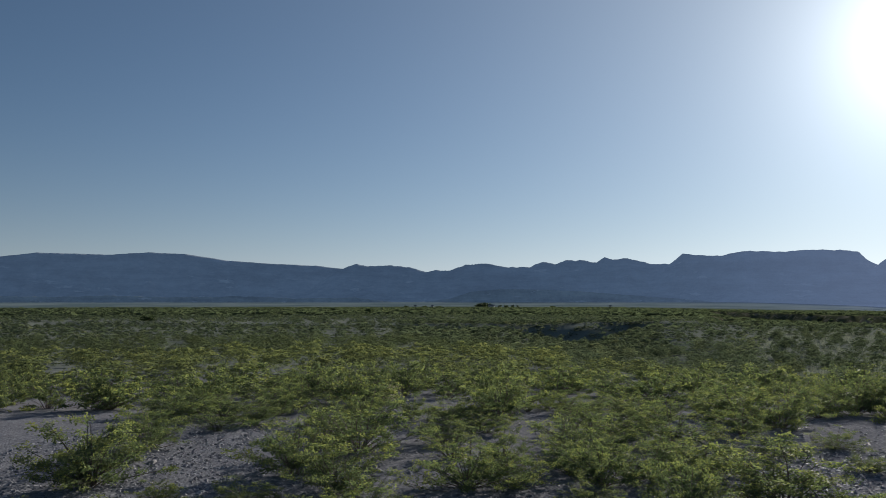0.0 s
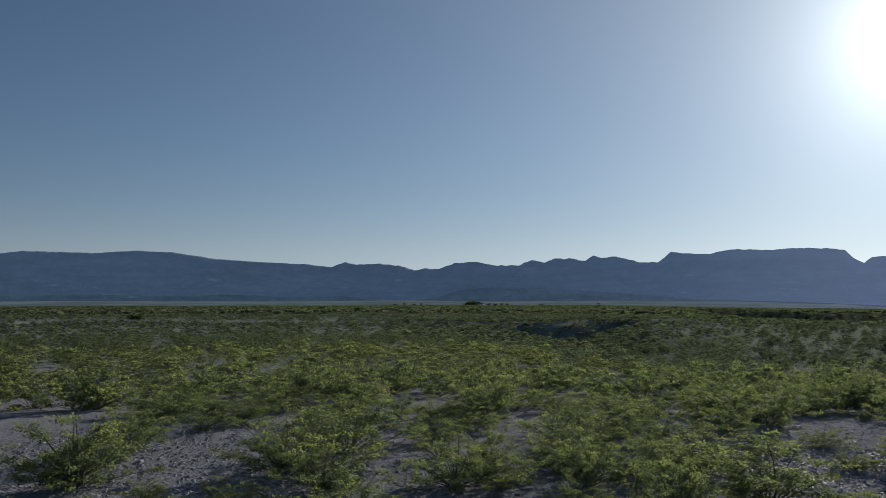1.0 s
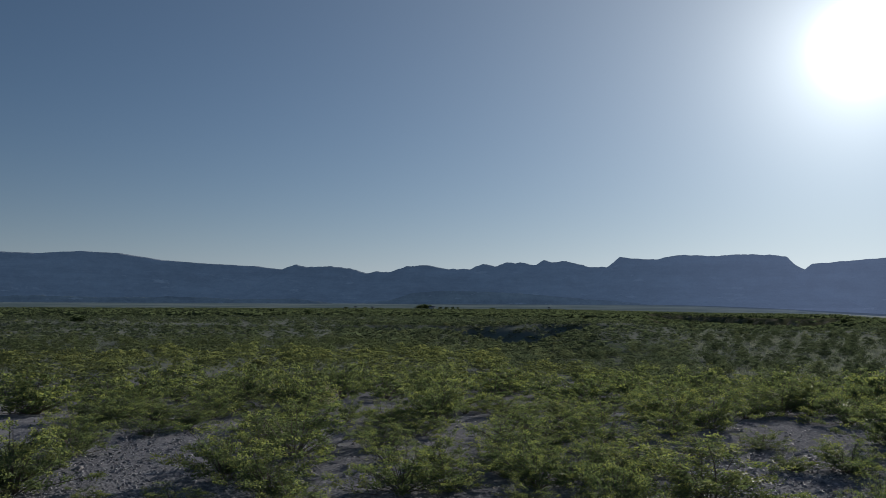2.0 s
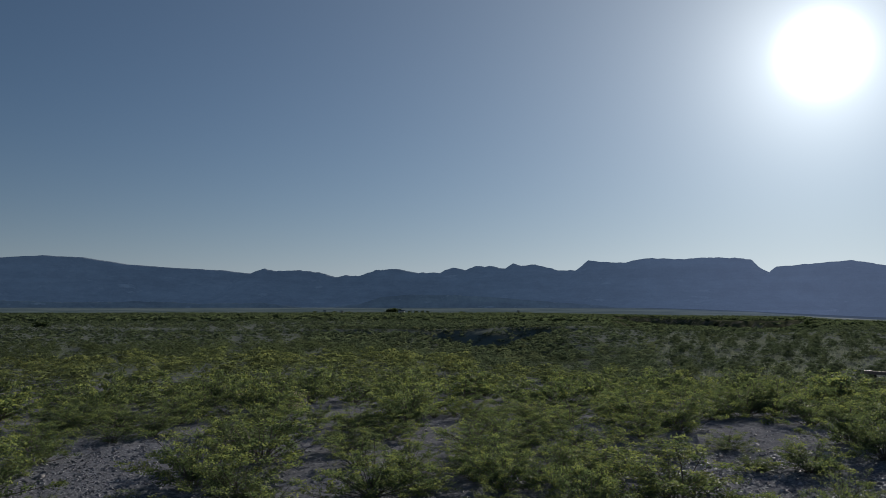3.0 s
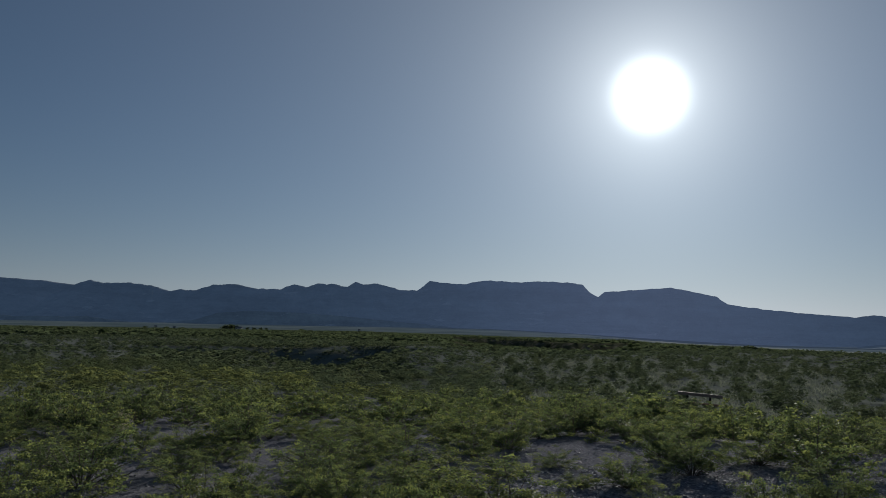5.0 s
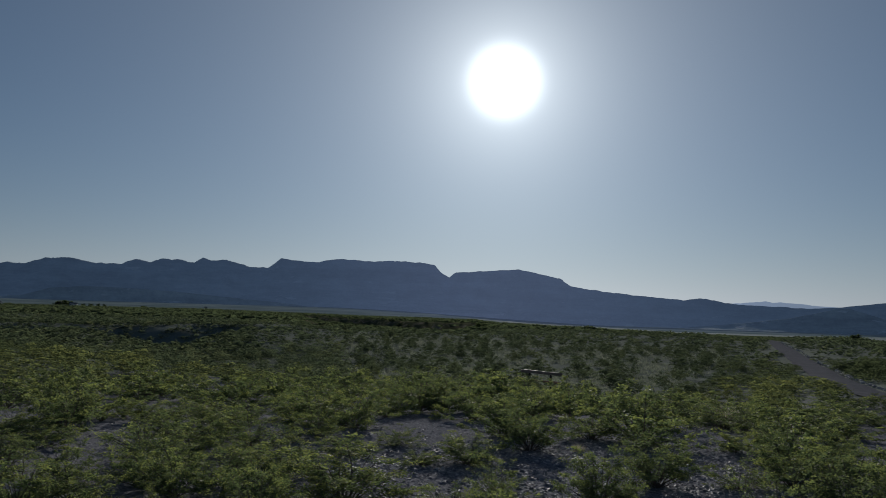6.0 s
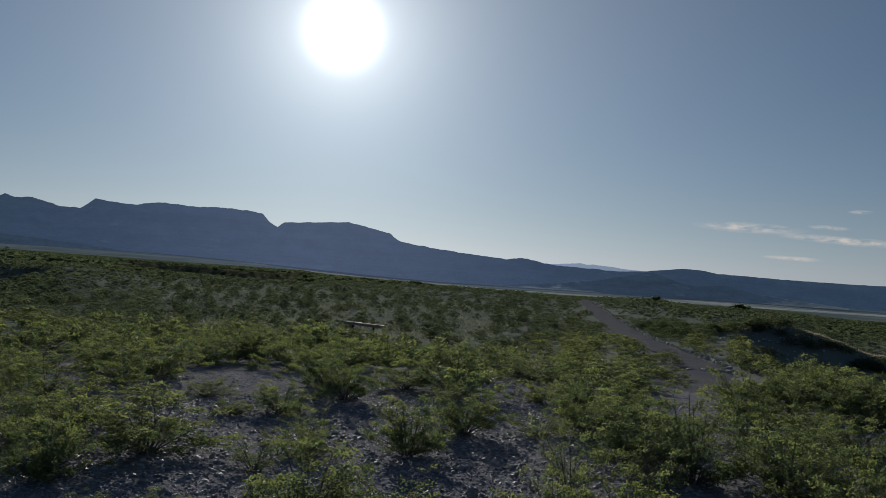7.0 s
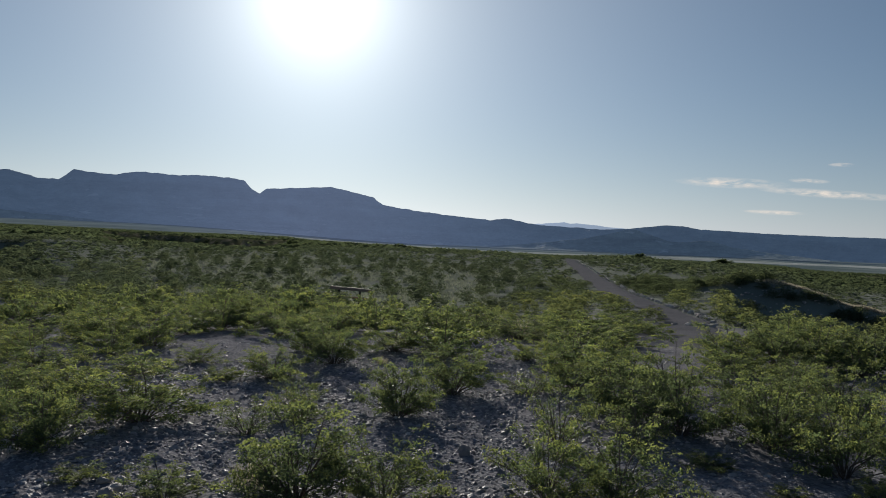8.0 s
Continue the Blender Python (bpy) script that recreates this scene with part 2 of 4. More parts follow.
def stone_material():
    m = Nodes("weathered stone")
    base = m.mix(m.object_random(), (0.16, 0.15, 0.15), (0.58, 0.55, 0.53))
    c = m.mix(m.math("MULTIPLY", m.noise(22, 6, 0.7), 0.7), base, (0.5, 0.45, 0.42))
    m.surface(c, 0.8, m.bump(m.noise(40, 6, 0.7), 0.01), 0.3)
    return m.mat


STONE = stone_material()


def pebble_material():
    m = Nodes("loose pebbles")
    c = m.ramp(m.island(), (0.0, (0.115, 0.115, 0.125)), (0.5, (0.24, 0.238, 0.25)), (0.85, (0.33, 0.32, 0.325)), (1.0, (0.52, 0.5, 0.49)))
    m.surface(c, 0.55, m.bump(m.noise(90, 4), 0.003), 0.07)
    return m.mat


PEBBLE = pebble_material()


def trail_material():
    m = Nodes("packed grey trail gravel")
    c = m.ramp(m.noise(1.2, 6), (0.3, (0.105, 0.11, 0.125)), (0.7, (0.155, 0.16, 0.178)))
    c = m.mix(0.4, c, m.ramp(m.cells(45), (0.1, (0.07, 0.067, 0.072)), (0.9, (0.21, 0.2, 0.205))))
    m.surface(c, 0.9, m.bump(m.noise(50, 5), 0.006), 0.0)
    return m.mat


TRAIL = trail_material()


def plain_material(name, color, rough=0.6, grain=30, wear=0.25, metal=0.0, spec=0.0):
    m = Nodes(name)
    dark = tuple(c * (1 - wear) for c in color)
    m.surface(m.mix(m.noise(grain, 5), dark, color), rough, m.bump(m.noise(grain * 4), 0.002), spec, metal)
    return m.mat


SEAT = plain_material("brown seat plank", (0.15, 0.11, 0.09), 0.7, 25)
PLANK = plain_material("brown recycled plank", (0.24, 0.2, 0.17), 0.55, 25, spec=0.03)
STEEL = plain_material("dark painted steel", (0.04, 0.04, 0.042), 0.45, 40)
WHITEWALL = plain_material("white plaster", (0.75, 0.73, 0.7), 0.8, 2, 0.1)
ROOFING = plain_material("grey metal roofing", (0.2, 0.2, 0.21), 0.5, 3, 0.2)
GLASSDARK = plain_material("dark window pane", (0.03, 0.035, 0.04), 0.1, 3, 0.1)


# ---- mesh helpers ----
def mesh_of(name, verts, faces, material, smooth=False):
    """A mesh from arrays of corners and of equal-sided faces."""
    verts, faces = np.asarray(verts, np.float32), np.asarray(faces, np.int32)
    me = bpy.data.meshes.new(name)
    k = faces.shape[1]
    me.vertices.add(len(verts)), me.loops.add(faces.size), me.polygons.add(len(faces))
    me.vertices.foreach_set("co", verts.ravel())
    me.loops.foreach_set("vertex_index", faces.ravel())
    me.polygons.foreach_set("loop_start", np.arange(0, faces.size, k, dtype=np.int32))
    me.polygons.foreach_set("use_smooth", np.full(len(faces), smooth))
    me.update(calc_edges=True)
    me.validate()
    me.materials.append(material)
    return me


def grid_faces(nu, nv, closed=False):
    u, v = np.meshgrid(np.arange(nu if closed else nu - 1), np.arange(nv - 1), indexing="ij")
    u, v = u.ravel(), v.ravel()
    w = (u + 1) % nu
    return np.stack([u * nv + v, w * nv + v, w * nv + v + 1, u * nv + v + 1], 1)


def part(name, bm, material, parent, label=""):
    me = bpy.data.meshes.new(name)
    bm.to_mesh(me)
    bm.free()
    me.materials.append(material)
    ob = new(name, me)
    ob.parent = parent
    return tagged(ob, label)


def part_of(name, me, parent, label=""):
    ob = new(name, me)
    ob.parent = parent
    return tagged(ob, label)


def box_bm(sx, sy, sz, at=(0, 0, 0), bevel=0.0, turn=None):
    bm = bmesh.new()
    bmesh.ops.create_cube(bm, size=1.0)
    bmesh.ops.scale(bm, vec=(sx, sy, sz), verts=bm.verts)
    if bevel:
        bmesh.ops.bevel(bm, geom=bm.edges[:], offset=bevel, segments=2, affect="EDGES", profile=0.7)
    if turn is not None:
        bmesh.ops.transform(bm, matrix=turn, verts=bm.verts)
    bmesh.ops.translate(bm, vec=at, verts=bm.verts)
    return bm


# ---- the ground ----
SPUR = (41.5, 28.0, 49.4, 14.25)
SPUR_FACE = (-0.87, -0.5)


def smooth(a, b, v):
    s = np.clip((np.asarray(v, float) - a) / (b - a), 0, 1)
    return s * s * (3 - 2 * s)


def along(x, y, ax, ay, bx, by):
    """Share of the way from a to b of the nearest point, and the signed distance from the line."""
    dx, dy = bx - ax, by - ay
    n = math.hypot(dx, dy)
    s = np.clip(((x - ax) * dx + (y - ay) * dy) / n ** 2, 0, 1)
    return s, np.hypot(x - ax - s * dx, y - ay - s * dy)


def channel(x, y, a, b, wide, deep):
    """A dry wash from a to b: wide metres to each side, deep in the middle."""
    s, d = along(x, y, *a, *b)
    return -deep * (1 - smooth(0.1 * wide, wide, d))


def rolling(x, y):
    """Soft humps of a few metres."""
    return (np.sin(x * 0.31 + 1.3 * np.sin(y * 0.17)) * np.cos(y * 0.27 + 0.8 * np.sin(x * 0.13)) * 0.5
            + np.sin(x * 0.83 + y * 0.31 + 2.0) * np.sin(y * 0.71 - x * 0.22) * 0.25)


def height(x, y):
    """The height of the ground; 0 under the first camera."""
    x, y = np.asarray(x, float), np.asarray(y, float)
    r = np.hypot(x, y) + 1e-6
    az = np.degrees(np.arctan2(x, y))
    right = smooth(22, 40, az)
    z = -0.62 * smooth(9, 24, r) - 0.4 * smooth(22, 45, r) - 0.6 * smooth(14, 27, r) * right * (1 - smooth(48, 54, az))
    z += 0.55 * right * smooth(40, 120, r) * (1 - smooth(60, 64, az))
    z += 0.07 * rolling(x, y) * smooth(2, 8, r) * (1 - smooth(300, 900, r))
    z += 0.3 * rolling(x * 0.21, y * 0.21) * smooth(35, 90, r) * (1 - smooth(300, 900, r))
    z -= 1.3 * smooth(60, 440, r) * (1 - smooth(26, 38, az)) + 0.2 * smooth(60, 120, r) * smooth(26, 38, az)
    # the near slope ends in a shoulder, with lower ground behind it
    brow = np.interp(az, (-4, 2, 8.5, 14, 20, 30), (54, 46, 31, 25, 22, 21))
    z -= 0.5 * smooth(0, 7, r - brow) * (1 - smooth(22, 48, r - brow)) * smooth(-6, 2, az) * (1 - smooth(25, 30, az))
    # low ground beside the trail's knoll, and the spur that runs down from the knoll into it
    low = smooth(24, 38, r) * np.maximum(smooth(59.3, 64, az) * (1 - smooth(45, 50.5, r)), smooth(61.5, 66, az)) * (1 - smooth(110, 125, az))
    z = z * (1 - low) + (-2.9 - 1.0 * smooth(70, 160, r) + 0.5 * rolling(x * 0.15, y * 0.15)) * low
    c, d = along(x, y, *SPUR)
    crest = -1.1 + 0.77 * smooth(0.02, 0.36, c) - 1.45 * smooth(0.34, 0.78, c) - 1.3 * smooth(0.72, 1.0, c)
    near = x * SPUR_FACE[0] + y * SPUR_FACE[1] > SPUR[0] * SPUR_FACE[0] + SPUR[1] * SPUR_FACE[1]
    ridge = crest - np.where(near, (0.16 + 0.42 * smooth(0.1, 0.4, c)) * d, 0.25 * np.maximum(d - 1.3, 0) + 0.02 * d) - 0.16 * rolling(x * 3, y * 3) - 0.12 * rolling(x * 7 + 3, y * 7)
    z = np.where((az > 52) & (r > 30), np.maximum(z, ridge), z)
    # the plain ends in a long fall to the valley
    edge = 480 - 362 * smooth(24, 40, az)
    floor = 12.5 + 31.5 * smooth(18, 40, az)
    z += -floor * smooth(0, 1, (r - edge) / (2300 - edge)) - 1.5 * smooth(0, 260, r - edge) - 2.6 * smooth(34, 44, az) * smooth(-15, 110, r - edge)
    z += (17 - 16 * smooth(20, 42, az)) * smooth(2200, 3450, r)
    dip = np.interp(az, (12, 16, 22, 30, 31.5, 35.5, 38), (0, 0.07, 0.17, 0.16, 0.31, 0.3, 0)) * smooth(90, 200, r) * (1 - smooth(800, 1500, r))
    dip = dip + 0.24 * smooth(54, 57, az) * (1 - smooth(60, 64, az)) * smooth(60, 105, r) * (1 - smooth(300, 700, r))
    dip = dip - 0.2 * smooth(38, 41, az) * (1 - smooth(45, 48, az)) * smooth(70, 110, r) * (1 - smooth(200, 400, r))
    z -= r * np.radians(dip)
    # washes
    wx, wy = x + 2.5 * np.sin(y * 0.11) + 1.2 * np.sin(y * 0.31), y + 2.5 * np.sin(x * 0.13)
    z += channel(wx, y, (15.5, 92), (20.0, 95), 10, 2.4) + channel(x, y, (9.5, 56), (15.0, 92), 9, 1.6) + channel(wx, wy, (6, 92), (-46, 98), 10, 1.5)
    # low ground that ends in two cut banks, one behind the other
    for far, deep in ((185, 2.6), (285, 2.8)):
        cut = far + np.interp(az, (17, 19.5, 27, 31), (130, 110, -10, -20)) + 6 * np.sin(az * 3.1) + 3 * np.sin(az * 9.7)
        z -= deep * smooth(95, 160, r) * (1 - smooth(-4.5, 4.5, r - cut)) * smooth(17, 20, az) * (1 - smooth(28, 31.5, az))
    return z


def polar(az, r):
    return r * math.sin(radians(az)), r * math.cos(radians(az))


# the trail's middle line, from its stone step to the crest
TRAIL_LINE = [(12.9, 7.75), (14.2, 8.5), (18.4, 11.2), (20.9, 13.0), (23.3, 15.2), (26.9, 18.8), (35.6, 26.9), (45.0, 35.7), (57.6, 47.3), (69.2, 58.0), (102.0, 87.5), (112.0, 97.0)]
TRAIL_HALF = 0.66


def trail_points(step=0.5):
    out = []
    for (ax, ay), (bx, by) in zip(TRAIL_LINE, TRAIL_LINE[1:]):
        n = max(2, int(math.hypot(bx - ax, by - ay) / step))
        out += [(ax + (bx - ax) * k / n, ay + (by - ay) * k / n) for k in range(n)]
    p = np.array(out + [TRAIL_LINE[-1]])
    for _ in range(12):
        p[1:-1] = (p[:-2] + 2 * p[1:-1] + p[2:]) / 4
    return p


def trail_distance(x, y):
    d = np.full(np.shape(x), 1e9)
    for (ax, ay), (bx, by) in zip(TRAIL_LINE, TRAIL_LINE[1:]):
        d = np.minimum(d, along(x, y, ax, ay, bx, by)[1])
    return d


def build_ground():
    az = np.concatenate([np.arange(-44, 84, 0.34), np.arange(84, 316, 4.0)])
    r = [0.0, 0.4]
    while r[-1] < 4850:
        step = r[-1] * 0.034 + 0.09
        r.append(r[-1] + (min(step, 0.5) if 45 < r[-1] < 62 else min(step, 1.3) if 62 <= r[-1] < 115 else min(step, 4.0) if r[-1] < 470 else step))
    r = np.array(r)
    a, rr = np.meshgrid(np.radians(az), r, indexing="ij")
    x, y = rr * np.sin(a), rr * np.cos(a)
    z = height(x, y)
    z -= 0.06 * (1 - smooth(TRAIL_HALF, TRAIL_HALF + 0.5, trail_distance(x, y)))
    rng = np.random.default_rng(3)
    z += rng.normal(0, 1, z.shape) * np.minimum(0.009, rr * 0.0004) * (rr < 60)
    me = mesh_of("ground", np.stack([x, y, z], -1).reshape(-1, 3), grid_faces(len(az), len(r), True), GRAVEL, True)
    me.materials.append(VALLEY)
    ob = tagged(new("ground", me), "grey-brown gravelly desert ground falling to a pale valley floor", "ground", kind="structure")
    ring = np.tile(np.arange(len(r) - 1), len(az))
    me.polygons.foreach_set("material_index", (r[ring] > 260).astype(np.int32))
    return ob


build_ground()


def silt_material():
    m = Nodes("pale dry river silt")
    c = m.ramp(m.noise(0.006, 6, 0.6, m.scaled(1, 1, 1)), (0.35, (0.2, 0.235, 0.22)), (0.62, (0.42, 0.45, 0.45)))
    m.surface(c, 0.9, None, 0.0)
    return m.mat


def build_river_flat():
    """The pale bed of the dry river along the foot of the far range."""
    az = np.arange(27.0, 84.0, 0.4)
    g = np.random.default_rng(17)
    near = 2640 + 120 * np.sin(az * 0.21) + 60 * np.sin(az * 0.67 + 1) + g.normal(0, 14, len(az)) + 300 * (1 - smooth(27, 36, az))
    deep = 260 + 110 * np.sin(az * 0.33 + 2) + 420 * smooth(30, 60, az) * 0.5
    A, S = np.meshgrid(az, np.linspace(0, 1, 7), indexing="ij")
    r = near[:, None] + deep[:, None] * S * smooth(27, 33, A)
    x, y = r * np.sin(np.radians(A)), r * np.cos(np.radians(A))
    z = height(x, y) + 0.9 - 1.2 * ((S == 0) | (S == 1))
    me = mesh_of("river_flat", np.stack([x, y, z], -1).reshape(-1, 3), grid_faces(len(az), 7), silt_material(), True)
    tagged(new("river_flat", me), "pale silty dry riverbed along the far valley", "riverbed", kind="structure")


build_river_flat()


# ---- mountains ----
def crest_line(knots, az):
    a, e = zip(*knots)
    return np.interp(az, a, e)


def build_mountain(name, label, knots, dist, foot, foot_z, material, rough, seed, step=0.11, shape=0.6, apron=0.45):
    """A range whose crest stands dist metres off: knots give the way (degrees) and the rise (degrees) of its crest."""
    az = np.arange(knots[0][0], knots[-1][0] + 1e-6, step)
    rng = np.random.default_rng(seed)
    rise = crest_line(knots, az)
    jag = np.convolve(rng.normal(0, 1, len(az) + 6), np.ones(3) / 3, "valid")[:len(az)]
    top = EYE + dist * np.tan(np.radians(rise + rough * jag))
    s = np.concatenate([np.linspace(0, 1, 46), [1.02, 1.06, 1.14, 1.26]])
    A, S = np.meshgrid(az, s, indexing="ij")
    prof = apron * S ** 1.2 + (1 - apron) * np.clip(S, 0, 1) ** (shape * 2.4)
    prof = np.where(S > 1, 1 - (S - 1) * 2.0, prof)
    z = foot_z + (top[:, None] - foot_z) * prof
    r = foot + (dist - foot) * S
    # spurs and ravines that run down from the crest
    spur = np.zeros_like(z)
    for k in range(7):
        f, ph = 0.7 * 1.75 ** k, rng.uniform(0, 6.3, 3)
        spur += (1 - np.abs(np.sin(A * f + ph[0] + 0.9 * np.sin(S * (2 + k) + ph[1]) + 0.5 * np.sin(A * f * 0.37 + ph[2]))) - 0.5) / 1.55 ** k
    body = np.clip(S * (1 - S) * 4, 0, 1)
    z += (top[:, None] - foot_z) * 0.14 * spur * body
    r = r + (dist - foot) * 0.07 * spur * body
    z = np.minimum(z, np.where(S < 1, foot_z + (top[:, None] - foot_z) * (0.03 + 0.97 * S ** 0.8), z))
    a = np.radians(A)
    me = mesh_of(name, np.stack([r * np.sin(a), r * np.cos(a), z], -1).reshape(-1, 3), grid_faces(len(az), len(s)), material, True)
    return tagged(new(name, me), label, "mountain", kind="structure")


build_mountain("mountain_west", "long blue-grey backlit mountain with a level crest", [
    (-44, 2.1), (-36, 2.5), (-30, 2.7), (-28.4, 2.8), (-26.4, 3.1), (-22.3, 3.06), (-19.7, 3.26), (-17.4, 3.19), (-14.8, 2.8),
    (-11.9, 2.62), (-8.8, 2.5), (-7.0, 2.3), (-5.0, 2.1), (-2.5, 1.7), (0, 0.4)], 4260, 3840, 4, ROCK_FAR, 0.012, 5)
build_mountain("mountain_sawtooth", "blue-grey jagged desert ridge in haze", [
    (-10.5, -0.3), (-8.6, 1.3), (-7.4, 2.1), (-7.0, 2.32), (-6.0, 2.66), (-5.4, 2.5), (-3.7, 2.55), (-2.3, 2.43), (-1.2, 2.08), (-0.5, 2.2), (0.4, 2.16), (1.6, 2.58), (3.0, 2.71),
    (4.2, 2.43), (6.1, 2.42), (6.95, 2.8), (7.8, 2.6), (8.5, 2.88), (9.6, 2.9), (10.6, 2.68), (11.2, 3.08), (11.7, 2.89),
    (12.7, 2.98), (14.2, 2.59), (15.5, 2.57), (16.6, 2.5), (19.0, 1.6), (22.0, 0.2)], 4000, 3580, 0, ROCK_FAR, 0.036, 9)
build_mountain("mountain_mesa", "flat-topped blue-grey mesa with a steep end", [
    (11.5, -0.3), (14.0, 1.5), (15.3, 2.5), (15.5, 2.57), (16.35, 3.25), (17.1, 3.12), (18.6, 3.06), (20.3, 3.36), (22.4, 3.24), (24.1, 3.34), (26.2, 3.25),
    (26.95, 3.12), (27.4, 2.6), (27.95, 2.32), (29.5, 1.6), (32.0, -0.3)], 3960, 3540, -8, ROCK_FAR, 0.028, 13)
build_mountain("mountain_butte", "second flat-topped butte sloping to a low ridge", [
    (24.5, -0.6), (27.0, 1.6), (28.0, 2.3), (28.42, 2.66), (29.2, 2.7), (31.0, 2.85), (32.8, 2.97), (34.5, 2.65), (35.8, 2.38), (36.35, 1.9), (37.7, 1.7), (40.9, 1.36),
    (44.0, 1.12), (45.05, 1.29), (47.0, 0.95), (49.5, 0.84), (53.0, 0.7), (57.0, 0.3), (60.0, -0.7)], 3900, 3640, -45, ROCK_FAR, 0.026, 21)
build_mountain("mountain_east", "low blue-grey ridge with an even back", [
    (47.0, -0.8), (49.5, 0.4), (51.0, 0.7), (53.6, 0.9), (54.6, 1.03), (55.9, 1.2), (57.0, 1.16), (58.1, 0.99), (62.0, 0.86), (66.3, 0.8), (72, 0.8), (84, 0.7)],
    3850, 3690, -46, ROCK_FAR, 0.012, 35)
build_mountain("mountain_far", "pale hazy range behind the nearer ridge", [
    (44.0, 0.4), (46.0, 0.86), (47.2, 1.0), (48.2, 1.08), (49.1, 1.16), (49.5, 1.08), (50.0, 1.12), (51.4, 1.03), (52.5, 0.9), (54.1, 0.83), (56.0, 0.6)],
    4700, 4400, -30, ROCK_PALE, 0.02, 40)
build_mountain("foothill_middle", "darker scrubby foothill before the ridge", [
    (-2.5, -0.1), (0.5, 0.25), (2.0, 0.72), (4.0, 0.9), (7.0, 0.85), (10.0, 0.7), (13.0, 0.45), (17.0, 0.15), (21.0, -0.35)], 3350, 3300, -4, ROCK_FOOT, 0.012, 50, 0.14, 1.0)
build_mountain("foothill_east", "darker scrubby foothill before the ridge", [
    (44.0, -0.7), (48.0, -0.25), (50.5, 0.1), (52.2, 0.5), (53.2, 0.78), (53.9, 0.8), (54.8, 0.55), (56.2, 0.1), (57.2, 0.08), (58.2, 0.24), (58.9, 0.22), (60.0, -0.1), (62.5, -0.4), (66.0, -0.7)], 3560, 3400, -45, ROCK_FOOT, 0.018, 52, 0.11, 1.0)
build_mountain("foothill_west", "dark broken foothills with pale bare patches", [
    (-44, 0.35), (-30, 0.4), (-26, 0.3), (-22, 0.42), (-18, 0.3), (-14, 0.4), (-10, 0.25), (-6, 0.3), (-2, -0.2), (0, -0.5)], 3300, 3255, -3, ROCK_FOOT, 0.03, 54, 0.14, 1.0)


# ---- clouds ----
def cloud_material():
    m = Nodes("thin cloud")
    # sunlit brightness of the cloud, given as emission
    e = m.n.new("ShaderNodeEmission")
    m.put(e.inputs["Color"], (1.0, 0.9, 0.82))
    e.inputs["Strength"].default_value = 0.75
    t = m.n.new("ShaderNodeBsdfTransparent")
    mx = m.n.new("ShaderNodeMixShader")
    uv = m.n.new("ShaderNodeTexCoord").outputs["UV"]
    soft = m.n.new("ShaderNodeVectorMath")
    soft.operation = "MULTIPLY_ADD"
    soft.inputs[1].default_value, soft.inputs[2].default_value = (2, 2, 0), (-1, -1, 0)
    m.l.new(uv, soft.inputs[0])
    ln = m.n.new("ShaderNodeVectorMath")
    ln.operation = "LENGTH"
    m.l.new(soft.outputs[0], ln.inputs[0])
    body = m.math("SUBTRACT", 1.0, ln.outputs["Value"])
    wisp = m.math("MULTIPLY", m.math("SUBTRACT", m.noise(0.012, 8, 0.62, m.scaled(1, 1, 4.0)), 0.36), 3.0)
    a = m.math("MINIMUM", m.math("MAXIMUM", m.math("MULTIPLY", m.math("MULTIPLY", body, wisp), 1.3), 0.0), 0.85)
    m.l.new(a, mx.inputs[0])
    m.l.new(t.outputs[0], mx.inputs[1]), m.l.new(e.outputs[0], mx.inputs[2])
    m.l.new(mx.outputs[0], m.out.inputs["Surface"])
    return m.mat


CLOUD = cloud_material()


def build_cloud(az, el, wide, tall, slope, label):
    """A thin streak of cloud far off, wide and tall in degrees."""
    d = 4780.0
    u = np.linspace(-0.5, 0.5, 17)
    U, V = np.meshgrid(u, np.linspace(-0.5, 0.5, 5), indexing="ij")
    a = np.radians(az + U * wide)
    e = np.radians(el + V * tall - U * slope)
    deep = d * (1 - 0.01 * (0.25 - V ** 2))
    v = np.stack([deep * np.sin(a) * np.cos(e), deep * np.cos(a) * np.cos(e), EYE + deep * np.sin(e)], -1).reshape(-1, 3)
    f = grid_faces(17, 5)
    me = mesh_of("cloud", v, f, CLOUD, True)
    layer = me.uv_layers.new(name="UVMap")
    uvs = np.stack([U + 0.5, V + 0.5], -1).reshape(-1, 2)
    layer.data.foreach_set("uv", uvs[f.ravel()].astype(np.float32).ravel())
    ob = tagged(new("cloud", me), label, "cloud", "streaks of cloud", "structure")
    ob.visible_shadow = False
    return ob


build_cloud(59.9, 4.12, 7.5, 0.75, 0.2, "long thin white cloud streak low in the sky")
build_cloud(65.8, 3.5, 9.0, 0.6, 0.55, "long thin white cloud streak low in the sky")
build_cloud(64.6, 4.3, 2.6, 0.35, 0.1, "small white wisp of cloud")
build_cloud(66.4, 5.33, 1.6, 0.28, 0.0, "small white wisp of cloud")
build_cloud(62.6, 2.25, 4.0, 0.35, 0.1, "faint white wisp of cloud")


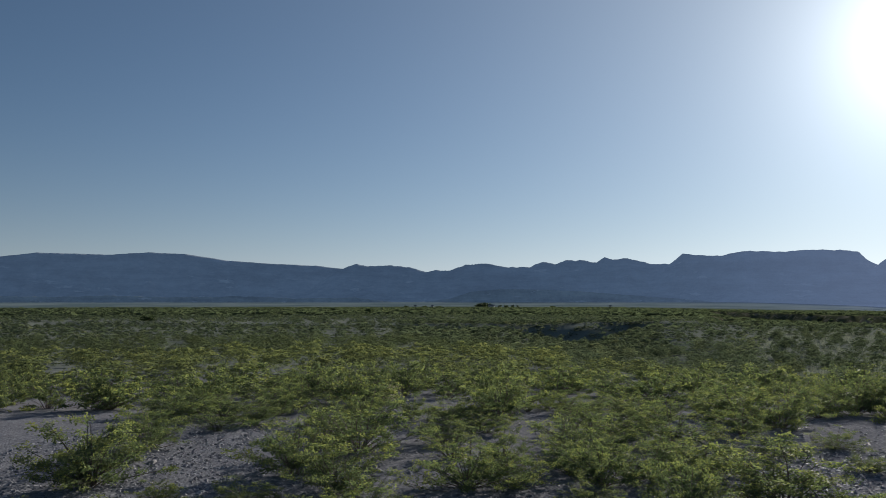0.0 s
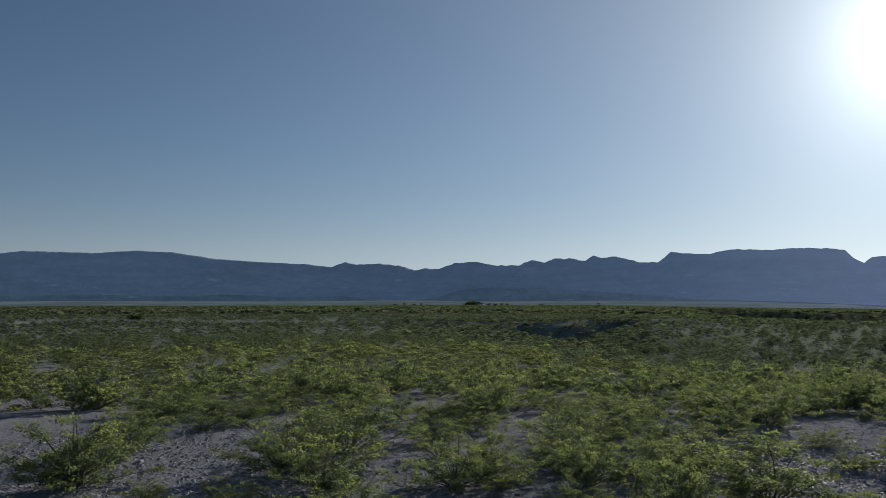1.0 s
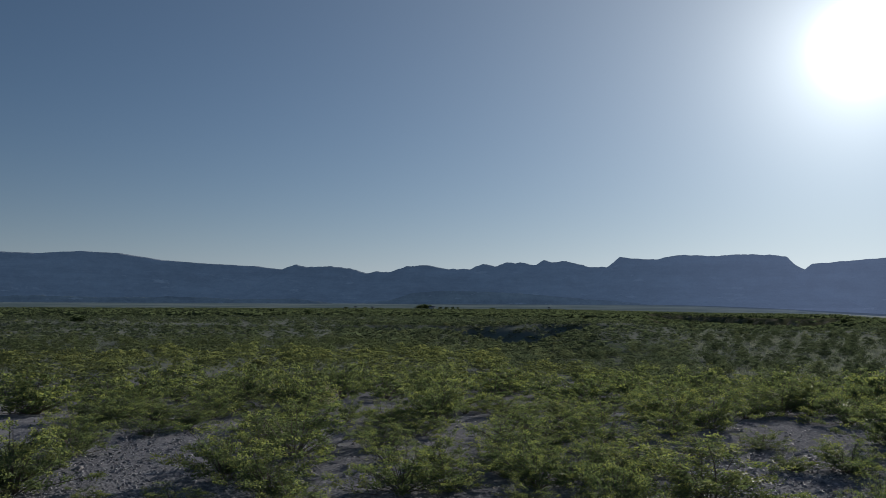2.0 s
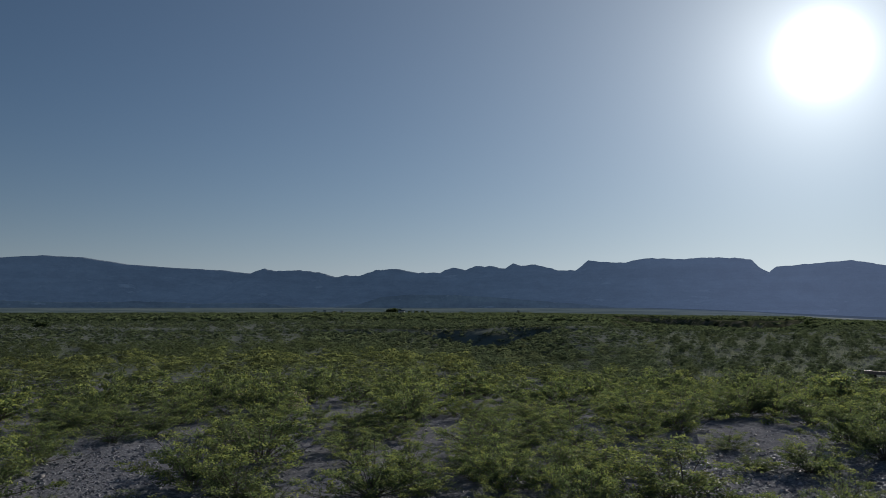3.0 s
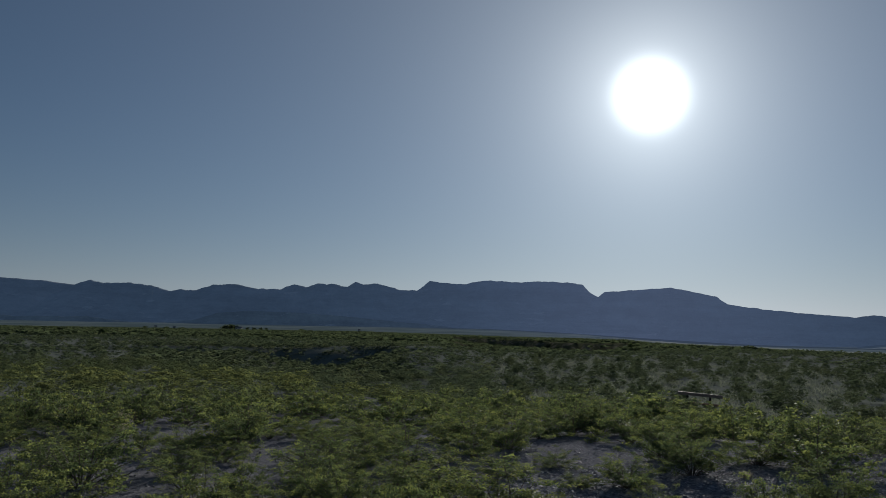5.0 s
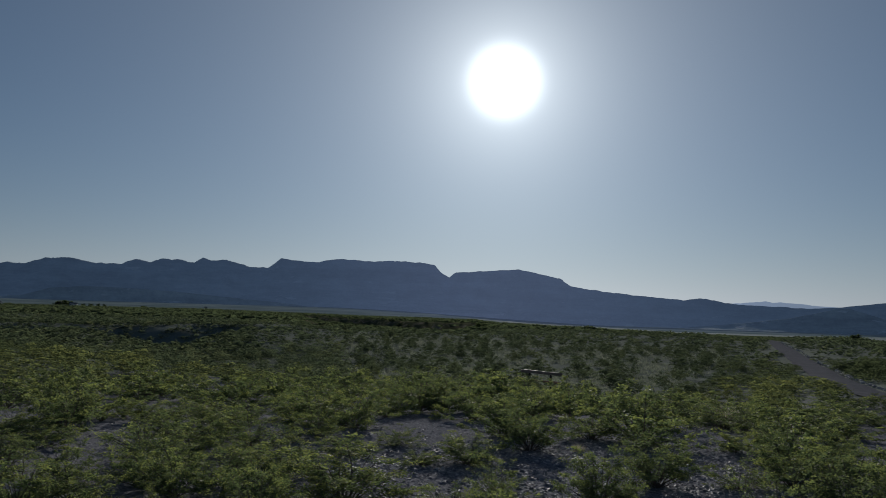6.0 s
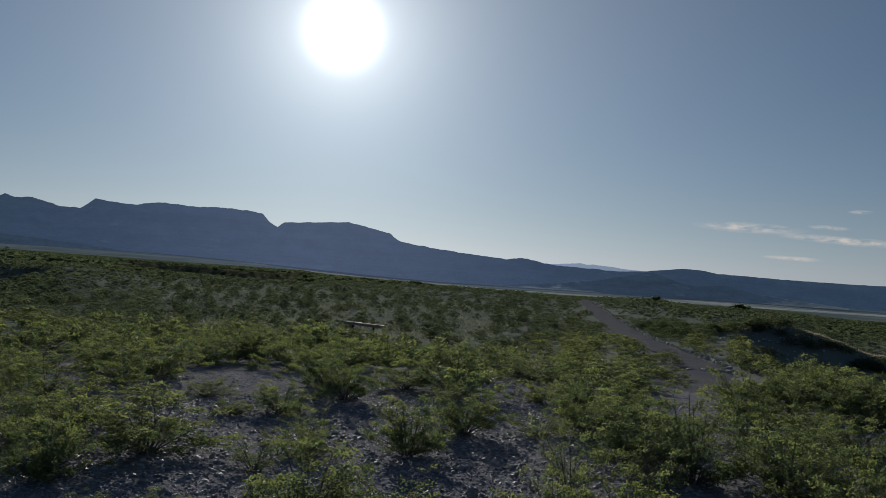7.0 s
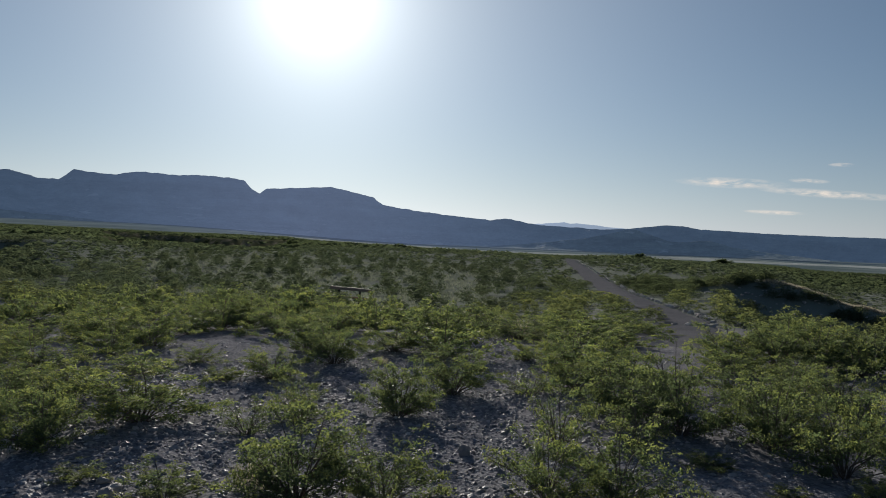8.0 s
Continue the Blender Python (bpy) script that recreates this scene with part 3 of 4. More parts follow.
# ---- creosote bushes ----
def tube(points, r0, r1, sides=3):
    """Corners and faces of a thin tapered stem."""
    p = np.asarray(points)
    n = len(p)
    v, ring = [], np.linspace(0, 2 * math.pi, sides, endpoint=False)
    for k in range(n):
        d = p[min(k + 1, n - 1)] - p[max(k - 1, 0)]
        d = d / (np.linalg.norm(d) + 1e-9)
        side = np.cross(d, (0.3, 0.9, 0.1))
        side /= np.linalg.norm(side) + 1e-9
        up = np.cross(side, d)
        r = r0 + (r1 - r0) * k / (n - 1)
        v += [p[k] + r * (math.cos(a) * side + math.sin(a) * up) for a in ring]
    f = [(k * sides + i, k * sides + (i + 1) % sides, (k + 1) * sides + (i + 1) % sides, (k + 1) * sides + i) for k in range(n - 1) for i in range(sides)]
    return v, f


def leaf_quads(centres, size, rng, flat=0.5, lie=None):
    """Small pointed leaves at the centres, turned every way or lying about as the rows of lie point."""
    n = len(centres)
    a = rng.normal(0, 1, (n, 3)) * (1, 1, 0.7)
    a /= np.linalg.norm(a, axis=1, keepdims=True)
    nrm = rng.normal(0, 1, (n, 3)) + (0, 0, flat) if lie is None else rng.normal(0, 0.42, (n, 3)) + lie
    b = np.cross(nrm, a)
    b /= np.linalg.norm(b, axis=1, keepdims=True) + 1e-9
    a = np.cross(b, nrm)
    a /= np.linalg.norm(a, axis=1, keepdims=True) + 1e-9
    s = (size * rng.uniform(0.7, 1.35, n))[:, None]
    v = np.stack([centres - a * s, centres + b * s * 0.5 - a * s * 0.1, centres + a * s, centres - b * s * 0.5 - a * s * 0.1], 1)
    return v.reshape(-1, 3), np.arange(4 * n).reshape(n, 4)


def leaf_points(centres, size, rng, lie=None):
    """Tiny three-cornered leaves at the centres."""
    v, f = leaf_quads(centres, size, rng, 0.6, lie)
    v = v.reshape(-1, 4, 3)
    return np.stack([v[:, 0] * 0.6 + v[:, 1] * 0.4 + (v[:, 1] - v[:, 3]) * 0.25, v[:, 2], v[:, 3]], 1).reshape(-1, 3), np.arange(3 * len(v)).reshape(-1, 3)


def facing(rng, n):
    """Ways that whole tufts of leaves face."""
    w = rng.normal(0, 1, (n, 3)) + (0, 0, 0.45)
    return w / np.linalg.norm(w, axis=1, keepdims=True)


def bush_shape(seed, stems, sprays, per_spray, leaf, spread=0.75, airy=0.0):
    """A creosote bush about 1 m high and twice spread wide: stems fanning from one root, separate tufts of leaves towards their ends."""
    rng = np.random.default_rng(seed)
    V, F, C, L, Y, base = [], [], [], [], [], 0
    lobes = rng.uniform(0, 6.28, 3)
    for k in range(stems):
        a = 2 * math.pi * (k * 0.618 + rng.uniform(-0.06, 0.06))
        reach = 0.9 + 0.16 * math.sin(2 * a + lobes[0]) + 0.13 * math.sin(3 * a + lobes[1])
        lift = math.sqrt((k + 0.5) / stems)
        out = spread * reach * (0.15 + 0.9 * lift) * rng.uniform(0.8, 1.12)
        tall = (0.98 - 0.78 * lift ** 2.0) * rng.uniform(0.75, 1.1) * (0.9 + 0.14 * math.sin(a + lobes[2]))
        t = np.linspace(0, 1, 6)[:, None]
        wob = np.cumsum(rng.normal(0, 0.02, (6, 3)), axis=0)
        p = np.hstack([np.cos(a) * out * t ** 1.1, np.sin(a) * out * t ** 1.1, tall * t ** 0.8]) + wob + [0.03 * math.cos(a), 0.03 * math.sin(a), 0]
        p[0, 2] = -0.03
        v, f = tube(p[[0, 1, 3, 5]], 0.012, 0.004)
        V += v
        F += [tuple(i + base for i in q) for q in f]
        base = len(V)
        for j in range(sprays):
            s = 1.0 if j == 0 else rng.uniform(0.25, 0.95)
            i = min(int(s * 5), 4)
            q0 = p[i] + (p[i + 1] - p[i]) * (s * 5 - i)
            b = a + rng.normal(0, 1.1)
            ln = rng.uniform(0.13, 0.27)
            d = np.array([math.cos(b), math.sin(b), rng.uniform(0.0, 0.8)])
            d /= np.linalg.norm(d)
            v, f = tube([q0, q0 + d * ln], 0.0045, 0.002)
            V += v
            F += [tuple(m + base for m in g) for g in f]
            base = len(V)
            m = rng.integers(int(per_spray * 0.6), int(per_spray * 1.4) + 1)
            if rng.random() < airy:
                m //= 4
            # leaves crowd in two or three tufts along each spray, each facing its own way; the outermost are young and yellower
            n = rng.integers(2, 4)
            tuft = rng.integers(0, n, m)
            u = (tuft + rng.uniform(0.6, 1.15, m)) / n
            wide = np.array((0.046, 0.046, 0.024)) * rng.uniform(0.75, 1.25)
            C.append(q0 + d * (ln * u)[:, None] + rng.normal(0, 1, (m, 3)) * wide)
            L.append(facing(rng, n)[tuft])
            Y.append((tuft == n - 1) & (s > 0.6) & (rng.random(m) < 0.85))
    C = np.concatenate(C)
    C[:, 2] = np.maximum(C[:, 2], 0.03)
    lv, lf = leaf_points(C, leaf, rng, np.concatenate(L))
    return (np.array(V), np.array(F)), (lv, lf, np.concatenate(Y))


def build_bush(seed, stems, twigs, per_twig, leaf, spread, airy, label, leafage=None):
    (sv, sf), (lv, lf, young) = bush_shape(seed, stems, twigs, per_twig, leaf, spread, airy)
    top = tagged(new("creosote_bush"), label, "bush", "creosote bushes")
    part_of("branchwork", mesh_of("branchwork", sv, sf, STEM), top, "thin grey woody stems")
    me = mesh_of("foliage", lv, lf, leafage or LEAF)
    me.materials.append(LEAF_YOUNG)
    me.polygons.foreach_set("material_index", young.astype(np.int32))
    part_of("foliage", me, top)
    return top


def set_bush(proto, x, y, tall, wide, turn):
    """Puts a copy of a bush of the given height and width on the ground."""
    k = proto["breadth"]
    m = Matrix.LocRotScale((x, y, float(height(x, y)) - 0.01), Euler((0, 0, turn)), (wide / k, wide / k, tall))
    return copy_thing(proto, m)


NEAR = [build_bush(s, 25, 4, 80, 0.0222, w, a, l) for s, w, a, l in (
    (101, 0.72, 0.0, "dense green creosote bush on open gravel"), (102, 0.8, 0.1, "dense green creosote bush on open gravel"),
    (103, 0.68, 0.0, "dense green creosote bush on open gravel"), (104, 0.85, 0.15, "dense green creosote bush on open gravel"))]
SPARSE = [build_bush(s, 19, 4, 46, 0.0215, 0.7, 0.3, "sparse creosote bush with bare grey twigs showing") for s in (111, 112)]
MID = [build_bush(s, 20, 3, 40, 0.038, w, 0.05, "green creosote bush among its neighbours") for s, w in ((121, 0.75), (122, 0.85), (123, 0.7), (124, 0.8), (125, 0.9))]
for p, w in zip(NEAR + SPARSE + MID, (0.72, 0.8, 0.68, 0.85, 0.7, 0.7, 0.75, 0.85, 0.7, 0.8, 0.9)):
    p["breadth"] = 2.1 * w

placed = []
pick = random.Random(7)


def plant(kinds, rows):
    for x, y, tall, wide in rows:
        set_bush(pick.choice(kinds), x, y, tall * 1.05, wide * 1.42, pick.uniform(0, 6.28))
        placed.append((x, y, wide * 0.5))


# round the sandy patch
plant(NEAR, [(-3.7, 11.5, 0.41, 0.75), (-3.2, 9.0, 0.50, 0.70), (-3.1, 7.3, 0.63, 0.85), (-3.2, 12.1, 0.38, 0.78), (-2.4, 13.7, 0.42, 0.8), (-2.3, 6.8, 0.18, 0.3),
             (-1.6, 6.7, 0.19, 0.50), (-1.4, 7.8, 0.57, 0.78), (-0.9, 9.0, 0.61, 1.11), (-0.9, 7.1, 0.42, 0.67)])
plant(MID, [(-9.9, 19.9, 0.64, 1.4), (-8.6, 19.7, 0.52, 1.07), (-7.6, 19.3, 0.55, 1.19), (-6.3, 19.0, 0.51, 1.10), (-4.0, 16.7, 0.61, 1.26), (-4.0, 20.1, 0.60, 1.24),
            (-5.1, 15.6, 0.5, 1.1), (-3.2, 15.0, 0.5, 1.0)])
# the middle of the slope
plant(NEAR, [(-0.5, 12.1, 0.43, 0.45), (0.8, 11.8, 0.67, 0.81), (0.1, 11.4, 0.40, 0.78), (0.2, 7.1, 0.48, 0.73), (0.6, 7.2, 0.33, 0.64),
             (1.2, 7.8, 0.40, 0.58), (1.9, 9.1, 0.38, 0.68), (2.7, 12.1, 0.41, 0.83), (1.2, 6.5, 0.2, 0.4)])
plant(MID, [(-1.4, 15.1, 0.54, 0.93), (0.1, 16.6, 0.60, 0.97), (3.5, 17.5, 0.45, 0.96), (4.3, 17.1, 0.43, 1.05), (2.4, 17.5, 0.58, 0.96)])
plant(SPARSE, [(1.4, 9.1, 0.52, 0.74)])
# the gravel clearing
plant(NEAR, [(1.8, 6.1, 0.44, 0.52), (2.7, 6.6, 0.49, 0.88), (4.1, 8.0, 0.18, 0.30), (4.4, 9.3, 0.22, 0.55), (4.6, 7.9, 0.35, 0.62), (3.8, 5.9, 0.3, 0.42),
             (4.6, 5.6, 0.54, 0.57), (5.7, 6.1, 0.52, 0.60), (2.7, 9.7, 0.45, 0.95), (1.9, 7.6, 0.42, 0.68), (2.5, 7.9, 0.34, 0.7), (3.5, 8.8, 0.3, 0.6), (2.7, 4.1, 0.58, 0.7), (3.1, 3.8, 0.44, 0.6),
             (1.8, 5.2, 0.13, 0.26), (2.1, 4.6, 0.24, 0.40)])
plant(SPARSE, [(3.2, 5.7, 0.34, 0.42), (6.4, 5.7, 0.29, 0.56), (5.0, 4.1, 0.57, 0.44), (4.05, 6.45, 0.42, 0.36)])
# the row on the low rise before the bench
plant(NEAR, [(4.0, 12.3, 0.44, 0.66), (4.2, 11.7, 0.57, 0.88), (4.5, 11.0, 0.61, 0.85), (5.8, 12.8, 0.56, 0.83), (6.7, 13.5, 0.70, 0.96), (7.3, 13.6, 0.78, 0.99),
             (6.9, 11.8, 0.64, 0.93), (6.0, 9.4, 0.59, 0.76), (5.7, 8.3, 0.52, 0.62), (7.0, 8.8, 0.39, 0.77), (7.9, 11.6, 0.55, 0.9), (8.6, 12.6, 0.6, 1.0)])
# the thicket before the trail
plant(NEAR, [(4.0, 3.3, 0.46, 0.56), (4.3, 3.0, 0.5, 0.68), (6.2, 4.4, 0.61, 0.86), (6.2, 3.8, 0.71, 0.80), (7.0, 5.6, 0.48, 0.66), (6.4, 3.1, 0.57, 0.68),
             (6.1, 2.4, 0.6, 0.66), (7.2, 2.6, 0.50, 0.6), (5.5, 3.1, 0.11, 0.33), (8.3, 4.5, 0.45, 0.72), (9.2, 4.3, 0.43, 0.64), (5.7, 2.0, 0.19, 0.25),
             (5.3, 2.4, 0.09, 0.22), (7.6, 4.9, 0.5, 0.8), (7.4, 3.6, 0.5, 0.7), (8.4, 3.4, 0.5, 0.7)])
plant(SPARSE, [(5.5, 3.7, 0.5, 0.5), (6.9, 2.1, 0.6, 0.6)])
# along the right of the trail where it starts, and the dark row on the far side of the clearing
plant(NEAR, [(10.7, 6.0, 0.63, 0.87), (11.2, 5.5, 0.71, 0.94), (11.8, 5.2, 0.72, 0.88), (12.2, 4.7, 0.68, 0.88), (11.1, 11.4, 0.54, 1.04), (10.5, 9.8, 0.41, 0.98), (12.5, 9.8, 0.54, 0.96)])
plant(MID, [(16.3, 18.4, 0.7, 1.5), (16.6, 14.0, 0.65, 1.3), (14.6, 7.1, 0.55, 1.1), (16.0, 7.7, 0.55, 1.2), (18.2, 8.8, 0.55, 1.2), (20.4, 9.9, 0.5, 1.2),
            (14.2, 10.3, 0.45, 1.0), (15.9, 11.4, 0.45, 1.1), (18.2, 13.2, 0.4, 1.1), (20.2, 15.1, 0.4, 1.0)])
# before the bench
plant(MID, [(14.3, 22.7, 0.72, 1.3), (15.1, 22.6, 0.66, 1.2), (13.4, 22.4, 0.7, 1.3), (16.0, 22.3, 0.42, 1.0), (15.75, 23.8, 0.62, 0.7), (16.35, 23.6, 0.6, 0.7), (16.95, 23.4, 0.6, 0.7), (17.3, 22.9, 0.45, 0.7)])

# bare patches: middle and half width across and along the view
BARE_FAR = [(-9.1, 17.2, 2.2, 1.0), (-6.4, 16.6, 1.4, 0.7), (-1.1, 24.4, 0.55, 2.6), (-2.4, 24.8, 0.5, 1.6), (1.8, 17.2, 0.6, 1.7), (2.2, 15.4, 0.7, 1.3), (3.8, 13.7, 0.6, 0.8),
        (-13.2, 28.3, 1.2, 1.6), (10.1, 3.8, 0.55, 1.0), (14.0, 8.4, 0.5, 2.2), (-0.4, 13.0, 0.25, 3.0), (6.0, 15.2, 0.8, 0.6)]
BARE_NEAR = [(-2.5, 8.6, 0.55, 1.6), (-5.6, 11.5, 1.3, 2.6), (-4.5, 8.0, 0.7, 1.8), (-0.3, 7.6, 0.2, 1.6), (1.0, 9.8, 0.25, 1.2),
        (3.2, 9.0, 0.35, 0.9), (5.0, 10.6, 0.9, 1.0), (3.6, 5.8, 1.6, 2.6), (5.9, 7.2, 1.8, 1.2), (8.8, 8.2, 1.0, 0.7), (3.3, 7.6, 0.6, 0.8)]


def near_zone(az):
    """How far out the bushes nearest to the camera stand singly."""
    return np.interp(az, (-40, -12, 0, 12, 16, 36, 39, 47, 49), (13.4, 13.4, 13.2, 13.2, 14.4, 14.0, 10.9, 10.0, 8.4))


def bare(x, y):
    out = np.zeros(np.shape(x), bool)
    for cx, cy, rx, ry in BARE_FAR + BARE_NEAR:
        a = math.atan2(cx, cy)
        dx, dy = x - cx, y - cy
        u, v = dx * math.cos(a) - dy * math.sin(a), dx * math.sin(a) + dy * math.cos(a)
        out |= (u / (rx + 0.25)) ** 2 + (v / (ry + 0.25)) ** 2 < 1
    return out


BENCH = (17.0, 24.6)


def spur_face(x, y):
    """Metres from the crest of the spur on its near side, and its bare crest farther down."""
    c, d = along(x, y, *SPUR)
    near = x * SPUR_FACE[0] + y * SPUR_FACE[1] > SPUR[0] * SPUR_FACE[0] + SPUR[1] * SPUR_FACE[1]
    face = np.where(near & (d > 0.5) & (c > 0.12), d, 99.0)
    return np.where((c > 0.42) & (c < 1) & (d < 0.9), 1.0, face)


def open_slope(x, y):
    """The paler slope behind the bench, where small shrubs stand apart."""
    r, az = np.hypot(x, y), np.degrees(np.arctan2(x, y))
    return (az > 21) & (az < 46.5) & (r > 25 + 6 * smooth(40, 46, az)) & (r < 80)


def scatter(rng, r0, r1, gap):
    """Places about gap metres apart between two distances, within the way that the camera turns."""
    n = int(r1 / gap) + 1
    gx, gy = np.meshgrid(np.arange(-n, n + 1), np.arange(-n, n + 1))
    gx = gx + 0.5 * (gy % 2)
    x = (gx + rng.uniform(-0.62, 0.62, gx.shape)).ravel() * gap
    y = (gy + rng.uniform(-0.62, 0.62, gy.shape)).ravel() * gap
    r, az = np.hypot(x, y), np.degrees(np.arctan2(x, y))
    keep = (r > r0) & (r <= r1) & (r > near_zone(az)) & (az > -38) & (az < 79) & ~bare(x, y) & (trail_distance(x, y) > TRAIL_HALF + 0.3)
    # thinner on the open slope behind the bench, on the bank and on the valley side
    thin = 0.3 * smooth(22, 30, az) * (1 - 0.7 * smooth(40, 46, az)) * smooth(26, 36, r) + 0.25 * smooth(60, 100, r) * (1 - smooth(24, 32, az))
    thin = thin + 0.3 * smooth(54.5, 56, az) * (1 - smooth(60, 61.5, az)) * smooth(38, 41, r) * (1 - smooth(54, 58, r))
    thin = thin + 0.75 * smooth(62, 64, az) * smooth(90, 120, r) * smooth(0.0, 0.25, rolling(x * 0.16 + 7, y * 0.16))
    bank = (r > 34) & (spur_face(x, y) < 3.4) & (az > 56)
    clump = rolling(x * 0.9 + 40, y * 0.9) * 0.5
    keep &= (rng.random(len(x)) + clump * 0.5 > thin) & ~(bank & (rng.random(len(x)) < 0.85))
    steep = np.hypot(height(x + 0.5, y) - height(x - 0.5, y), height(x, y + 0.5) - height(x, y - 0.5))
    keep &= ~((r > 40) & (r < 300) & (steep > 0.4) & (rng.random(len(x)) < 0.04 + 0.3 * (r > 110)))
    keep &= ~((np.abs(x - BENCH[0]) < 1.4) & (np.abs(y - BENCH[1]) < 1.2))
    return x[keep], y[keep]


rng = np.random.default_rng(11)
xs, ys = scatter(rng, 5.0, 21.5, 1.12)
free = np.ones(len(xs), bool)
for px, py, pr in placed:
    free &= np.hypot(xs - px, ys - py) > pr + 0.3
xs, ys = xs[free], ys[free]
order = np.argsort(np.hypot(xs, ys))
SINGLE = 150
for k in order[:SINGLE]:
    x, y = float(xs[k]), float(ys[k])
    r = math.hypot(x, y)
    az = math.degrees(math.atan2(x, y))
    if 54.5 < az < 61 and r < 17:
        continue
    low = 1.0 if az < 44 else 0.52 + 0.36 * float(smooth(1.2, 5.0, trail_distance(x, y)))
    kinds = (NEAR if r < 9.5 else MID) if pick.random() > 0.1 else SPARSE
    set_bush(pick.choice(kinds), x, y, low * pick.uniform(0.5, 0.82), pick.uniform(1.0, 1.5), pick.uniform(0, 6.28))
rest_x, rest_y = xs[order[SINGLE:]], ys[order[SINGLE:]]
# smaller bushes between the near ones
for k in range(460):
    az = pick.uniform(-30, 22) if k % 3 else pick.uniform(47, 70)
    r = math.sqrt(pick.uniform(36, 196)) if k % 3 else math.sqrt(pick.uniform(72, 130))
    x, y = polar(az, r)
    wide = pick.uniform(0.55, 0.95)
    if bare(x, y) or trail_distance(x, y) < 1.2 or 54.5 < az < 61 or any(math.hypot(x - px, y - py) < 0.95 * pr + 0.36 * wide for px, py, pr in placed):
        continue
    set_bush(pick.choice(NEAR if pick.random() > 0.15 else SPARSE), x, y, pick.uniform(0.28, 0.46), wide, pick.uniform(0, 6.28))
    placed.append((x, y, wide * 0.45))
for p in NEAR + SPARSE + MID:
    for o in (*p.children_recursive, p):
        bpy.data.objects.remove(o)


def field(name, label, x, y, template, tall, wide, material, seed, tips=None):
    """Many bushes in one mesh: copies of a leaf cloud, turned and scaled one by one."""
    g = np.random.default_rng(seed)
    n = len(x)
    tv, tf, young = template
    a = g.uniform(0, 6.28, n)[:, None]
    h = (g.uniform(*tall, n) * (0.6 + 0.4 * smooth(0.9, 2.6, trail_distance(x, y))))[:, None]
    w = g.uniform(*wide, n)[:, None]
    px = (tv[:, 0] * np.cos(a) - tv[:, 1] * np.sin(a)) * w + x[:, None]
    py = (tv[:, 0] * np.sin(a) + tv[:, 1] * np.cos(a)) * w + y[:, None]
    pz = tv[:, 2] * h + height(x, y)[:, None] - 0.02
    f = (tf[None] + (np.arange(n) * len(tv))[:, None, None]).reshape(-1, 3)
    me = mesh_of(name, np.stack([px, py, pz], -1).reshape(-1, 3), f, material)
    if tips is not None:
        me.materials.append(tips)
        me.polygons.foreach_set("material_index", np.tile(young, n).astype(np.int32))
    return tagged(new(name, me), label, "bushes", kind="stuff")


def cloud_of_leaves(seed, n, leaf, tufts=26):
    """A low-detail bush: leaves in tufts over a lobed dome, with gaps between."""
    g = np.random.default_rng(seed)
    a, t = 2.4 * np.arange(tufts) + g.normal(0, 0.25, tufts), np.sqrt((np.arange(tufts) + 0.5) / tufts)
    lobes = 0.8 + 0.2 * np.sin(a * 2 + seed) + 0.12 * np.sin(a * 5)
    top = np.stack([np.cos(a) * t * lobes * 0.52, np.sin(a) * t * lobes * 0.52, (1.0 - 0.68 * t ** 2.2) * g.uniform(0.72, 1.05, tufts) - 0.08], 1)
    which = g.integers(0, tufts, n)
    off = g.normal(0, 1, (n, 3))
    c = top[which] + off * (0.058, 0.058, 0.042)
    low = g.random(n) < 0.18
    c[low] *= g.uniform(0.3, 0.9, (low.sum(), 1))
    c[:, 2] = np.maximum(c[:, 2], 0.04)
    # upper leaves get the lighter colour: young tips, and sunlit tops painted in
    return *leaf_points(c, leaf, g, facing(g, tufts)[which]), ~low & (off[:, 2] > -0.2) & (which < 0.75 * tufts)


x2, y2 = scatter(rng, 21.5, 58, 1.4)
closed = ~open_slope(x2, y2)
x2, y2 = x2[closed], y2[closed]
# a row of bushes along the crest of the spur
u, w = rng.uniform(-0.15, 0.36, 56), rng.uniform(-0.4, 1.5, 56)
crest_x = SPUR[0] + (SPUR[2] - SPUR[0]) * u - SPUR_FACE[0] * w
crest_y = SPUR[1] + (SPUR[3] - SPUR[1]) * u - SPUR_FACE[1] * w
# darker bushes below the rim and at the foot of its bare face
u, w = np.concatenate([rng.uniform(0.34, 0.85, 34), rng.uniform(-0.1, 0.8, 22)]), np.concatenate([rng.uniform(-1.6, -0.5, 34), rng.uniform(-5.5, -3.4, 22)])
rim_x = SPUR[0] + (SPUR[2] - SPUR[0]) * u - SPUR_FACE[0] * w
rim_y = SPUR[1] + (SPUR[3] - SPUR[1]) * u - SPUR_FACE[1] * w
x2, y2 = np.concatenate([x2, rest_x, crest_x, rim_x]), np.concatenate([y2, rest_y, crest_y, rim_y])
near_side = np.hypot(x2, y2) < np.interp(np.degrees(np.arctan2(x2, y2)), (-4, 2, 8.5, 14, 20, 30, 44, 48), (56, 48, 33, 27, 24, 23, 25, 60))
reach = np.hypot(x2, y2)
for k, (band, tips) in enumerate(((near_side & (reach < 27), LEAF_FIELD_YOUNG_LIT), (near_side & (reach >= 27) & (reach < 40), LEAF_FIELD_YOUNG_LIT), (near_side & (reach >= 40), None))):
    bx, by = x2[band], y2[band]
    for j in range(2):
        field("creosote_field", "dense low green creosote scrub on gravel", bx[j::2], by[j::2], cloud_of_leaves(60 + 2 * k + j, 400, 0.055), (0.4, 0.85), (0.85, 1.5), LEAF_FIELD, 70 + 2 * k + j, tips)
